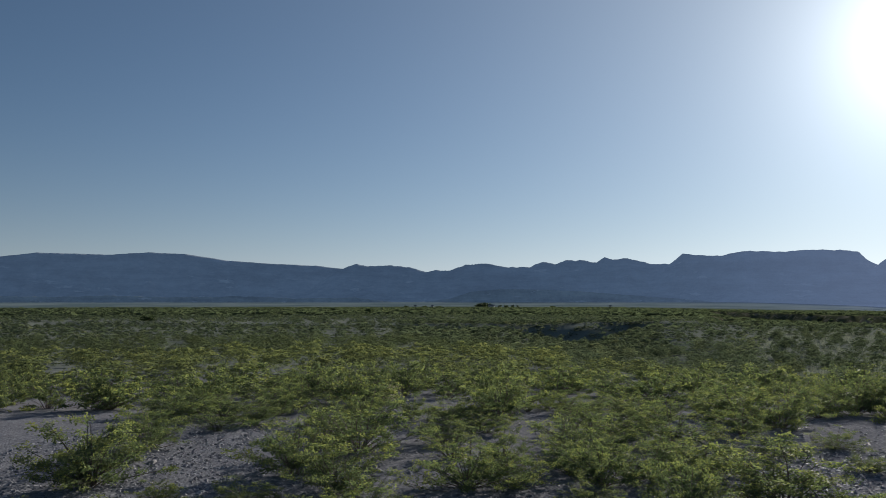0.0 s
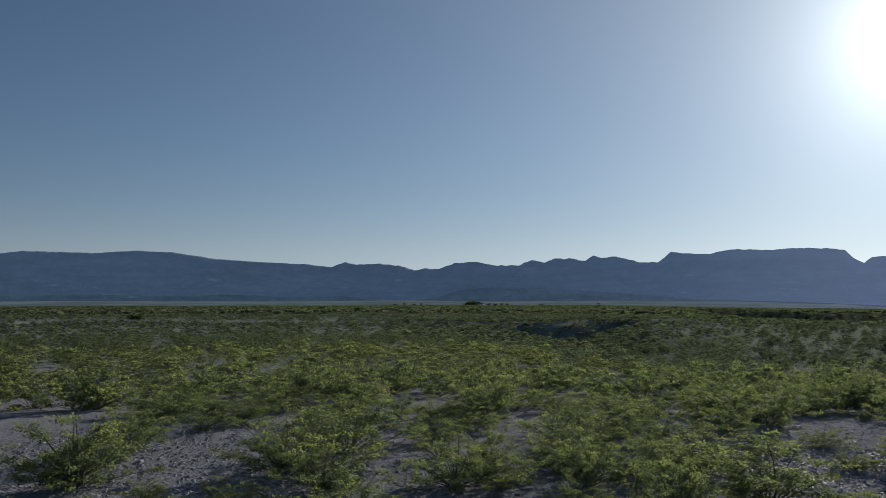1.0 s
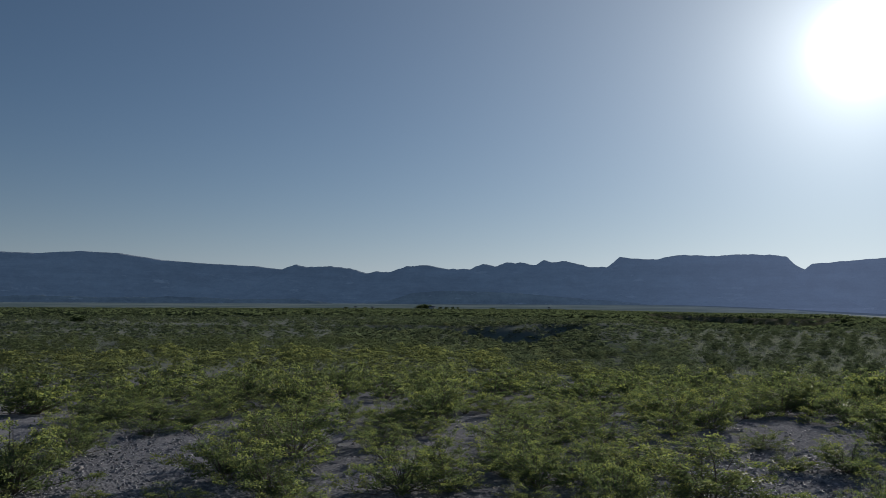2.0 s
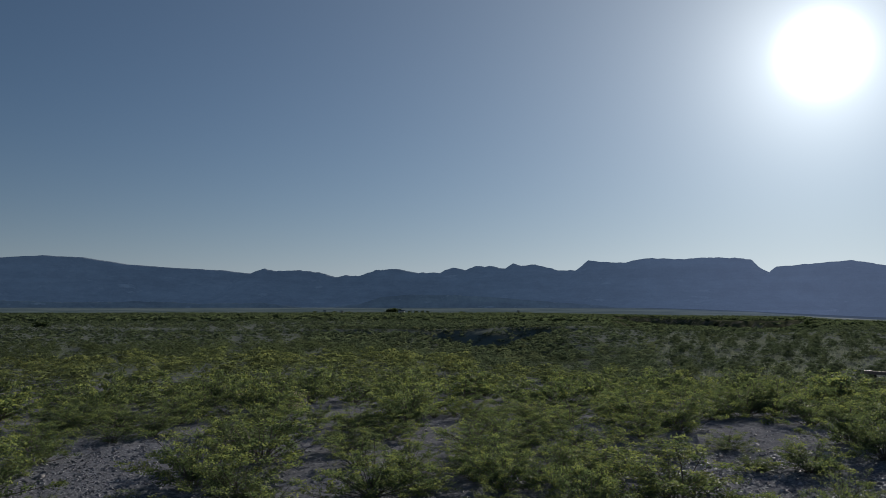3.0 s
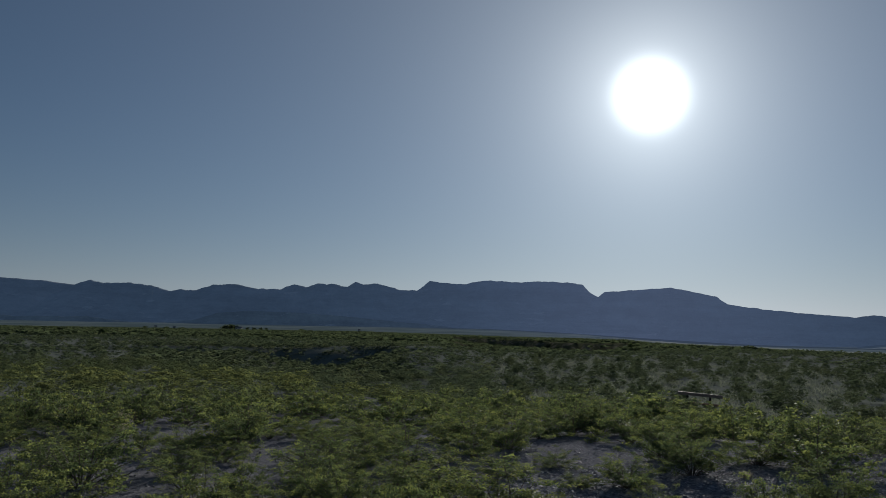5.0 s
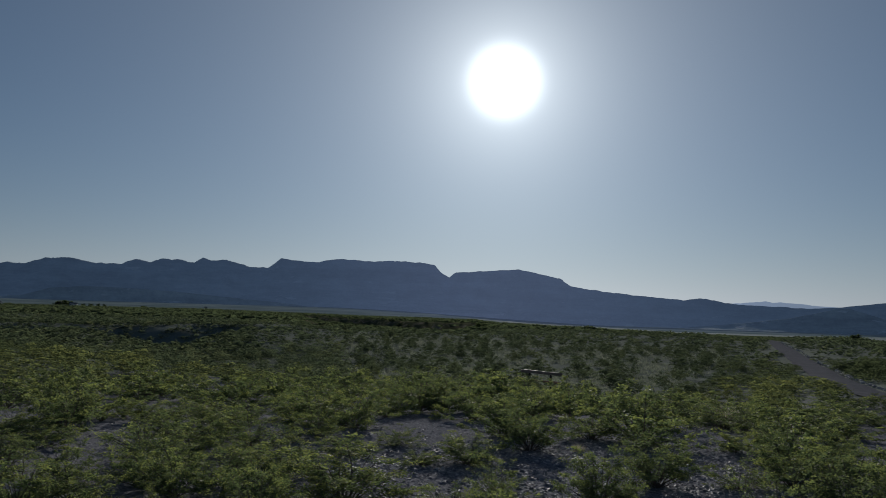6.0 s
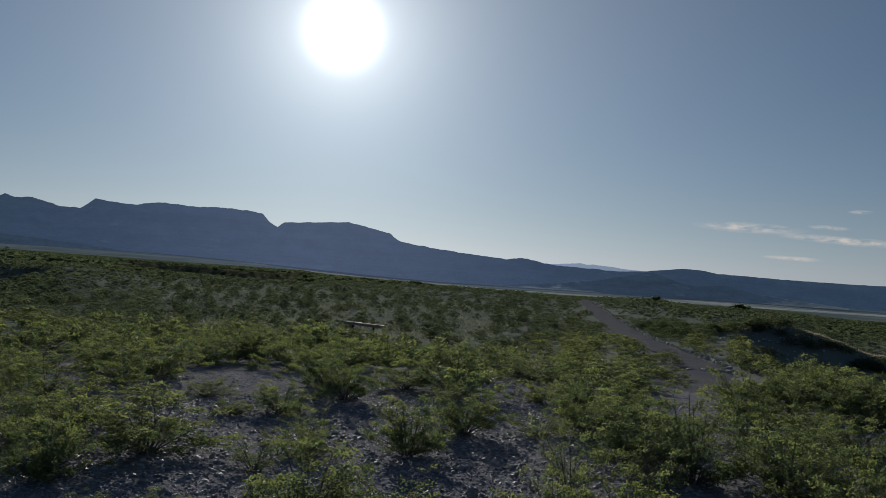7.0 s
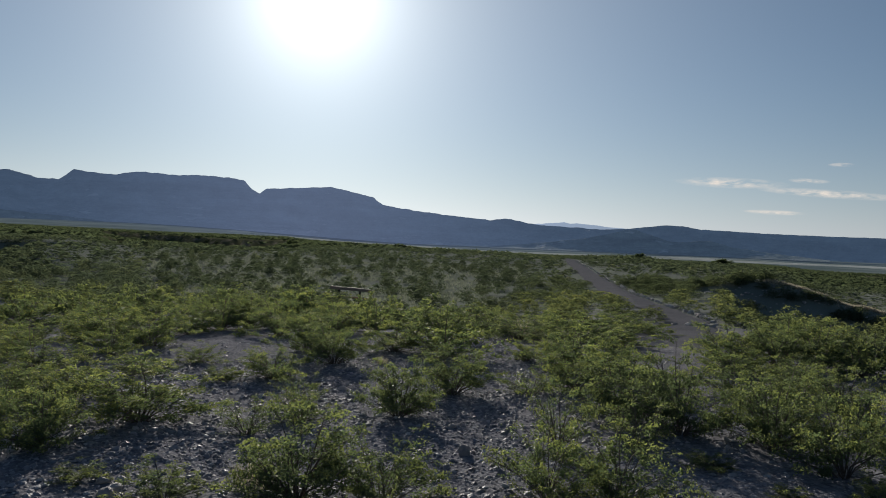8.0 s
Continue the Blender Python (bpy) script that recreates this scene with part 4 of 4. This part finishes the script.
for k in range(3):
    field("slope_scrub", "separate grey-green shrubs on a pale slope", x2[~near_side][k::3], y2[~near_side][k::3], cloud_of_leaves(64 + k, 360, 0.06), (0.4, 0.9), (0.8, 1.6), LEAF_GREY, 74 + k)
x6, y6 = scatter(rng, 24, 80, 1.75)
x6, y6 = x6[open_slope(x6, y6)], y6[open_slope(x6, y6)]
for k in range(3):
    field("slope_scrub", "small dark green shrubs standing apart on a pale slope", x6[k::3], y6[k::3], cloud_of_leaves(67 + k, 420, 0.062, 18), (0.45, 0.85), (0.75, 1.25), LEAF_GREY, 77 + k)
x3, y3 = scatter(rng, 58, 165, 1.9)
closed = ~open_slope(x3, y3)
x3, y3 = x3[closed], y3[closed]
# the washes hold more shrubs
x5, y5 = scatter(rng, 56, 116, 1.2)
a5 = np.degrees(np.arctan2(x5, y5))
x3, y3 = np.concatenate([x3, x5[(a5 > -3) & (a5 < 15)]]), np.concatenate([y3, y5[(a5 > -3) & (a5 < 15)]])
for k in range(2):
    field("far_scrub", "low grey-green desert scrub", x3[k::2], y3[k::2], cloud_of_leaves(80 + k, 44, 0.17, 12), (0.38, 0.72), (0.9, 1.7), LEAF_GREY, 90 + k)
x4, y4 = scatter(rng, 165, 560, 3.3)
field("distant_scrub", "low grey-green desert scrub", x4, y4, cloud_of_leaves(84, 9, 0.54, 6), (0.45, 0.95), (1.5, 3.0), LEAF_PLAIN, 95)


# ---- the trail and its border stones ----
def build_trail():
    p = trail_points()
    d = np.gradient(p, axis=0)
    d /= np.linalg.norm(d, axis=1, keepdims=True)
    side = np.stack([d[:, 1], -d[:, 0]], 1)
    g = np.random.default_rng(5)
    cols = np.array([-1.0, -0.6, -0.2, 0.2, 0.6, 1.0])
    v = []
    for k in range(len(p)):
        wob = g.normal(0, 0.05, 2)
        for c in cols:
            q = p[k] + side[k] * (c * TRAIL_HALF + (wob[0] if c == -1 else wob[1] if c == 1 else 0))
            v.append((q[0], q[1], float(height(q[0], q[1])) + 0.012 - 0.03 * (abs(c) == 1) - 0.1 * max(0, 1 - k / 4) - 0.1 * (k == len(p) - 1)))
    me = mesh_of("trail", v, grid_faces(len(p), len(cols)), TRAIL, True)
    tagged(new("trail", me), "narrow grey packed-gravel walking trail", "path", kind="structure")


build_trail()


def stone_mesh(name, seed, detail=1):
    g = random.Random(seed)
    bm = bmesh.new()
    bmesh.ops.create_icosphere(bm, subdivisions=detail, radius=0.5)
    off = Vector((g.uniform(0, 50), g.uniform(0, 50), g.uniform(0, 50)))
    for v in bm.verts:
        v.co *= 1 + 0.5 * noise.noise(v.co * 1.6 + off) + 0.2 * noise.noise(v.co * 4 + off)
        v.co.z = max(v.co.z, -0.28)
    me = bpy.data.meshes.new(name)
    bm.to_mesh(me)
    bm.free()
    me.materials.append(STONE)
    return me


STONES = [stone_mesh("stone", 200 + k, 2) for k in range(7)]


def set_stone(name, x, y, size, flat, g, label, group):
    ob = new(name, g.choice(STONES))
    sx, sy = size * g.uniform(0.8, 1.25), size * g.uniform(0.7, 1.1)
    ob.matrix_world = Matrix.LocRotScale((x, y, float(height(x, y)) + size * flat * 0.2), Euler((0, 0, g.uniform(0, 6.28))), (sx, sy, size * flat))
    return tagged(ob, label, "stone", group)


def line_trail():
    p = trail_points(0.25)
    d = np.gradient(p, axis=0)
    d /= np.linalg.norm(d, axis=1, keepdims=True)
    side = np.stack([d[:, 1], -d[:, 0]], 1)
    g = random.Random(31)
    length = np.concatenate([[0], np.cumsum(np.linalg.norm(np.diff(p, axis=0), axis=1))])
    s = 9.3
    while s < 95:
        k = int(np.searchsorted(length, s))
        q = p[k] + side[k] * (TRAIL_HALF + 0.12 + g.uniform(-0.07, 0.09))
        set_stone("border_stone", q[0], q[1], g.uniform(0.11, 0.23), g.uniform(0.5, 0.85), g, "rough grey stone edging the trail", "stones along the trail")
        s += g.uniform(0.28, 0.7) if s < 45 else g.uniform(0.7, 1.4)
    # a step of flat stones across the trail where it starts
    k = int(np.searchsorted(length, 8.6))
    for c, size in ((-0.5, 0.18), (-0.1, 0.32), (0.2, 0.36), (0.5, 0.3), (0.8, 0.2)):
        q = p[k] + side[k] * c
        set_stone("step_stone", q[0], q[1], size, 0.35, g, "flat grey stone set across the trail", "stones across the trail")


line_trail()


# ---- the bench ----
def build_bench(x, y, turn):
    top = tagged(new("park_bench"), "long dark park bench with one brown plank as back", "bench")
    top.matrix_world = pose(x, y, float(height(x, y)) - 0.03, 0, 3.6, turn)
    L = 1.5
    part("back_plank", box_bm(L, 0.07, 0.11, (0, 0.24, 0.75), 0.008, None), PLANK, top)
    for k in range(3):
        part("seat_plank", box_bm(L, 0.125, 0.045, (0, -0.2 + 0.14 * k, 0.47), 0.008), SEAT, top)
    for sx in (-0.42, 0.34):
        part("leg", box_bm(0.07, 0.05, 0.8, (sx, 0.3, 0.36), 0.006), STEEL, top)
        part("leg", box_bm(0.07, 0.07, 0.44, (sx, -0.2, 0.19), 0.006), STEEL, top)
        part("seat_bracket", box_bm(0.06, 0.5, 0.05, (sx, 0.02, 0.422), 0.006), STEEL, top)
    return top


build_bench(BENCH[0], BENCH[1], -36)


# ---- loose stones and pebbles ----
def pebbles(name, label, n, cx, cy, rx, ry, lo, hi, seed):
    """Pebbles strewn over a patch, in one mesh."""
    g = np.random.default_rng(seed)
    ring = np.radians(np.arange(6) * 60)
    base = np.concatenate([np.stack([np.cos(ring), np.sin(ring), np.full(6, -0.15)], 1), np.stack([0.55 * np.cos(ring[::2]), 0.55 * np.sin(ring[::2]), np.full(3, 0.45)], 1)])
    tri = np.array([(0, 1, 6), (1, 2, 7), (1, 7, 6), (2, 3, 7), (3, 4, 8), (3, 8, 7), (4, 5, 8), (5, 0, 6), (5, 6, 8), (6, 7, 8)])
    a, t = g.uniform(0, 6.28, n), np.sqrt(g.random(n))
    x, y = cx + np.cos(a) * t * rx, cy + np.sin(a) * t * ry
    s = lo * (hi / lo) ** (g.random(n) ** 2.2)
    v = base[None] * g.uniform(0.6, 1.3, (n, 9, 1)) * s[:, None, None]
    v[:, 6:, 2] *= g.uniform(0.4, 1.5, (n, 3))
    w = g.uniform(0, 6.28, n)[:, None]
    px = v[..., 0] * np.cos(w) - v[..., 1] * np.sin(w) + x[:, None]
    py = v[..., 0] * np.sin(w) + v[..., 1] * np.cos(w) + y[:, None]
    pz = v[..., 2] * 0.8 + (height(x, y) + s * 0.15)[:, None]
    f = (tri[None] + (np.arange(n) * 9)[:, None, None]).reshape(-1, 3)
    me = mesh_of(name, np.stack([px, py, pz], -1).reshape(-1, 3), f, PEBBLE)
    return tagged(new(name, me), label, "pebbles", kind="stuff")


pebbles("pebbles", "grey-brown pebbles strewn over the clearing", 13000, 4.2, 6.2, 3.1, 3.1, 0.008, 0.018, 1)
pebbles("pebbles", "grey stones strewn thickly over the clearing", 5200, 4.3, 5.8, 3.3, 3.2, 0.013, 0.036, 8)
pebbles("pebbles", "flat grey stones scattered over the clearing", 260, 4.4, 5.8, 3.0, 3.0, 0.018, 0.045, 6)
pebbles("pebbles", "grey-brown pebbles strewn over the sandy patch", 6500, -2.6, 8.6, 2.1, 2.8, 0.009, 0.025, 2)
pebbles("pebbles", "grey-brown pebbles strewn between bushes", 7000, 1.5, 9.0, 5.5, 4.5, 0.008, 0.028, 3)
pebbles("pebbles", "grey-brown pebbles strewn between bushes", 3500, 8.2, 8.6, 2.6, 2.0, 0.009, 0.03, 9)
pebbles("pebbles", "grey-brown pebbles strewn between bushes", 4000, 7.0, 4.5, 4.5, 4.0, 0.008, 0.028, 4)


def rubble():
    """Broken stones on the bare face of the spur."""
    g = random.Random(61)
    for k in range(150):
        c, d = g.uniform(-0.1, 0.75), 0.4 + 3.6 * g.random() ** 1.3
        x = SPUR[0] + (SPUR[2] - SPUR[0]) * c + SPUR_FACE[0] * d
        y = SPUR[1] + (SPUR[3] - SPUR[1]) * c + SPUR_FACE[1] * d
        set_stone("bank_stone", x, y, 0.06 + 0.16 * g.random() ** 2, g.uniform(0.4, 0.75), g, "grey broken stone on the bare bank", "stones on the bank")


rubble()


def big_stones():
    g = random.Random(77)
    for x, y, size in ((4.24, 4.34, 0.13), (1.91, 4.9, 0.1), (1.9, 5.08, 0.08), (2.01, 5.05, 0.09), (1.85, 4.82, 0.12), (3.4, 7.4, 0.1),
                       (4.9, 6.9, 0.09), (5.2, 8.6, 0.11), (-1.9, 9.3, 0.09), (-2.9, 8.3, 0.08), (0.2, 8.6, 0.1), (4.7, 5.0, 0.08), (3.9, 5.4, 0.07)):
        set_stone("loose_stone", x, y, size, g.uniform(0.5, 0.75), g, "loose brown-grey stone lying on gravel", "loose stones")


big_stones()


# ---- dry grass tufts ----
def build_tuft(x, y, tall, wide, seed):
    g = np.random.default_rng(seed)
    n = 160
    a, lean = g.uniform(0, 6.28, n), g.uniform(0.1, 1.0, n)
    root = np.stack([np.cos(a), np.sin(a), np.zeros(n)], 1) * (g.random(n) * wide * 0.2)[:, None]
    tip = root + np.stack([np.cos(a) * np.sin(lean), np.sin(a) * np.sin(lean), np.cos(lean)], 1) * (g.uniform(0.5, 1, n) * tall)[:, None]
    side = np.stack([-np.sin(a), np.cos(a), np.zeros(n)], 1) * 0.0035
    v = np.stack([root - side, root + side, tip], 1).reshape(-1, 3)
    me = mesh_of("grass_tuft", v, np.arange(3 * n).reshape(-1, 3), STRAW)
    ob = tagged(new("grass_tuft", me), "small tuft of dry straw-coloured grass", "grass", "dry grass tufts")
    ob.location = (x, y, float(height(x, y)))


for k, (x, y, h, w) in enumerate(((2.62, 4.5, 0.26, 0.6), (10.8, 10.0, 0.45, 0.7), (-1.0, 15.2, 0.5, 0.7), (6.2, 8.0, 0.12, 0.3), (-2.0, 16.5, 0.5, 0.8))):
    build_tuft(x, y, h, w, 300 + k)


def pale_forbs():
    """Low pale grass and forbs between the shrubs of the open slope."""
    g = np.random.default_rng(89)
    n = 10000
    r, a = np.sqrt(g.uniform(25 ** 2, 80 ** 2, n)), g.uniform(21, 47, n)
    x, y = r * np.sin(np.radians(a)), r * np.cos(np.radians(a))
    clear = open_slope(x, y) & (trail_distance(x, y) > 0.9) & (rolling(x * 1.7 + 9, y * 1.7) > -0.25)
    x, y = np.repeat(x[clear], 4) + g.normal(0, 0.07, 4 * clear.sum()), np.repeat(y[clear], 4) + g.normal(0, 0.07, 4 * clear.sum())
    n, a = len(x), g.uniform(0, 6.28, len(x))
    root = np.stack([x, y, height(x, y) - 0.01], 1)
    side = np.stack([np.cos(a), np.sin(a), np.zeros(n)], 1) * 0.035
    tip = root + np.stack([g.normal(0, 0.06, n), g.normal(0, 0.06, n), g.uniform(0.07, 0.19, n)], 1)
    me = mesh_of("low_forbs", np.stack([root - side, root + side, tip], 1).reshape(-1, 3), np.arange(3 * n).reshape(-1, 3), FORB)
    tagged(new("low_forbs", me), "low pale grey-green grass between shrubs on the slope", "grass", kind="stuff")


pale_forbs()


def add_lit_rim():
    """Dry grass added along the bare crest of the spur, as its sunlit rim."""
    g = np.random.default_rng(88)
    n = 5200
    c = g.uniform(0.36, 1.0, n)
    x = SPUR[0] + (SPUR[2] - SPUR[0]) * c - SPUR_FACE[0] * g.normal(0.25, 0.3, n)
    y = SPUR[1] + (SPUR[3] - SPUR[1]) * c - SPUR_FACE[1] * g.normal(0.25, 0.3, n)
    a, h = g.uniform(0, 6.28, n), g.uniform(0.08, 0.2, n)
    root = np.stack([x, y, height(x, y) - 0.01], 1)
    side = np.stack([np.cos(a), np.sin(a), np.zeros(n)], 1) * 0.02
    tip = root + np.stack([g.normal(0, 0.08, n), g.normal(0, 0.08, n), h], 1)
    me = mesh_of("dry_grass", np.stack([root - side, root + side, tip], 1).reshape(-1, 3), np.arange(3 * n).reshape(-1, 3), STRAW)
    tagged(new("dry_grass", me), "pale dry grass added as the sunlit crest of a bank", "grass", kind="stuff")


add_lit_rim()


# ---- grey sage in the clearing ----
def build_sage(x, y, tall, wide, seed):
    (sv, sf), (lv, lf, _) = bush_shape(seed, 11, 5, 40, 0.03, 0.6)
    top = tagged(new("sage_bush"), "small silvery grey-green sage bush on gravel", "bush", "sage bushes")
    top.matrix_world = Matrix.LocRotScale((x, y, float(height(x, y))), None, (wide / 1.3, wide / 1.3, tall))
    part_of("branchwork", mesh_of("branchwork", sv, sf, STEM), top)
    part_of("foliage", mesh_of("foliage", lv, lf, LEAF_SILVER), top)


for k, (x, y, h, w) in enumerate(((8.07, 6.77, 0.25, 0.8), (9.0, 7.6, 0.25, 0.8), (6.9, 7.8, 0.22, 0.5), (10.3, 9.2, 0.3, 0.9))):
    build_sage(x, y, h, w, 340 + k)


# ---- far trees, shrubs and buildings ----
def build_tree(name, label, x, y, tall, wide, seed, leafage=None):
    """A trunk that forks into limbs, under a crown of many small clumps."""
    g = np.random.default_rng(seed)
    top = tagged(new(name), label, "tree" if tall > 2.2 else "bush")
    top.location = (x, y, float(height(x, y)) - 0.05)
    V, F, C, base = [], [], [], 0
    trunk = np.array([(0, 0, 0), (0.02 * tall, 0, 0.15 * tall), (0.03 * tall, 0.02 * tall, 0.38 * tall)])
    v, f = tube(trunk, 0.035 * tall, 0.022 * tall, 6)
    V += v
    F += f
    base = len(V)
    for k in range(9):
        a = 6.28 * k / 9 + g.normal(0, 0.3)
        end = np.array([math.cos(a) * wide * 0.38 * g.uniform(0.4, 1), math.sin(a) * wide * 0.38 * g.uniform(0.4, 1), tall * g.uniform(0.36, 0.86)])
        v, f = tube([trunk[2] * g.uniform(0.5, 1), (trunk[2] + end) / 2 + (0, 0, 0.05 * tall), end], 0.016 * tall, 0.006 * tall, 5)
        V += v
        F += [tuple(i + base for i in q) for q in f]
        base = len(V)
        for j in range(7):
            C.append(end + g.normal(0, 1, (18, 3)) * (0.07 * wide, 0.07 * wide, 0.05 * tall) + g.normal(0, 1, 3) * (0.1 * wide, 0.1 * wide, 0.07 * tall))
    part_of("trunk", mesh_of("trunk", np.array(V), np.array(F), STEM), top)
    lv, lf = leaf_quads(np.concatenate(C), 0.056 * wide, g)
    part_of("crown", mesh_of("crown", lv, lf, leafage or LEAF_DARK), top)


for k, (az, r, h, w) in enumerate(((2.5, 880, 5.8, 7.5), (2.85, 890, 6.6, 8.0), (3.15, 905, 6.2, 7.0), (3.95, 900, 3.8, 4.0), (4.4, 905, 4.6, 4.4), (4.85, 900, 4.2, 4.0),
                                   (5.2, 910, 3.4, 4.6), (-0.3, 900, 3.0, 6.5), (-1.3, 905, 3.2, 6.5), (-2.6, 900, 3.0, 6.0), (7.6, 905, 2.8, 7.0))):
    build_tree("far_tree", "dark green tree by a distant house", *polar(az, r), h, w, 400 + k)
for k, (az, r, h, w) in enumerate(((-5.2, 178, 1.5, 2.4), (-1.7, 265, 1.6, 2.8), (-7.6, 300, 1.5, 2.6), (30.2, 190, 1.7, 2.0), (30.55, 192, 1.5, 1.8), (54.3, 116, 0.85, 1.3), (-19.7, 116, 0.95, 2.0))):
    build_tree("tall_shrub", "dark shrub standing above the low scrub", *polar(az, r), h, w, 430 + k)
for k, (az, r, h, w) in enumerate(((59.35, 330, 3.2, 5.0), (59.75, 331, 3.6, 5.0), (60.1, 329, 2.8, 4.0))):
    build_tree("low_tree", "dark rounded tree on the low ground beyond the trail", *polar(az, r), h, w, 450 + k)


def build_house(x, y, sx, sy, sz, turn, label):
    top = tagged(new("house"), label, "house", "distant houses")
    top.matrix_world = pose(x, y, float(height(x, y)) - 0.03, 0, 3.6, turn)
    part("wall", box_bm(sx, sy, sz, (0, 0, sz / 2), 0.03), WHITEWALL, top)
    bm = bmesh.new()
    a, b, h = sx / 2 + 0.3, sy / 2 + 0.35, sz * 0.38
    v = [bm.verts.new(c) for c in ((-a, -b, sz), (a, -b, sz), (a, b, sz), (-a, b, sz), (-a, 0, sz + h), (a, 0, sz + h))]
    for q in ((0, 1, 5, 4), (2, 3, 4, 5), (0, 4, 3), (1, 2, 5), (3, 2, 1, 0)):
        bm.faces.new([v[i] for i in q])
    part("roof", bm, ROOFING, top)
    part("door", box_bm(0.95, 0.06, 2.0, (-sx * 0.1, -sy / 2 - 0.03, 1.0), 0.01), GLASSDARK, top)
    for k in (-0.32, 0.25):
        part("window", box_bm(1.0, 0.06, 0.9, (sx * k, -sy / 2 - 0.03, sz * 0.6), 0.01), GLASSDARK, top)


build_house(*polar(3.38, 890), 6.5, 5.0, 3.2, -10, "small white house with a grey roof among trees")
build_house(*polar(-1.95, 900), 2.4, 2.2, 2.9, 15, "small white outbuilding far off on the plain")
build_house(*polar(-0.75, 905), 2.8, 2.4, 2.6, -5, "small white outbuilding far off on the plain")
build_house(*polar(11.5, 895), 2.0, 2.0, 2.8, 20, "small white outbuilding far off on the plain")
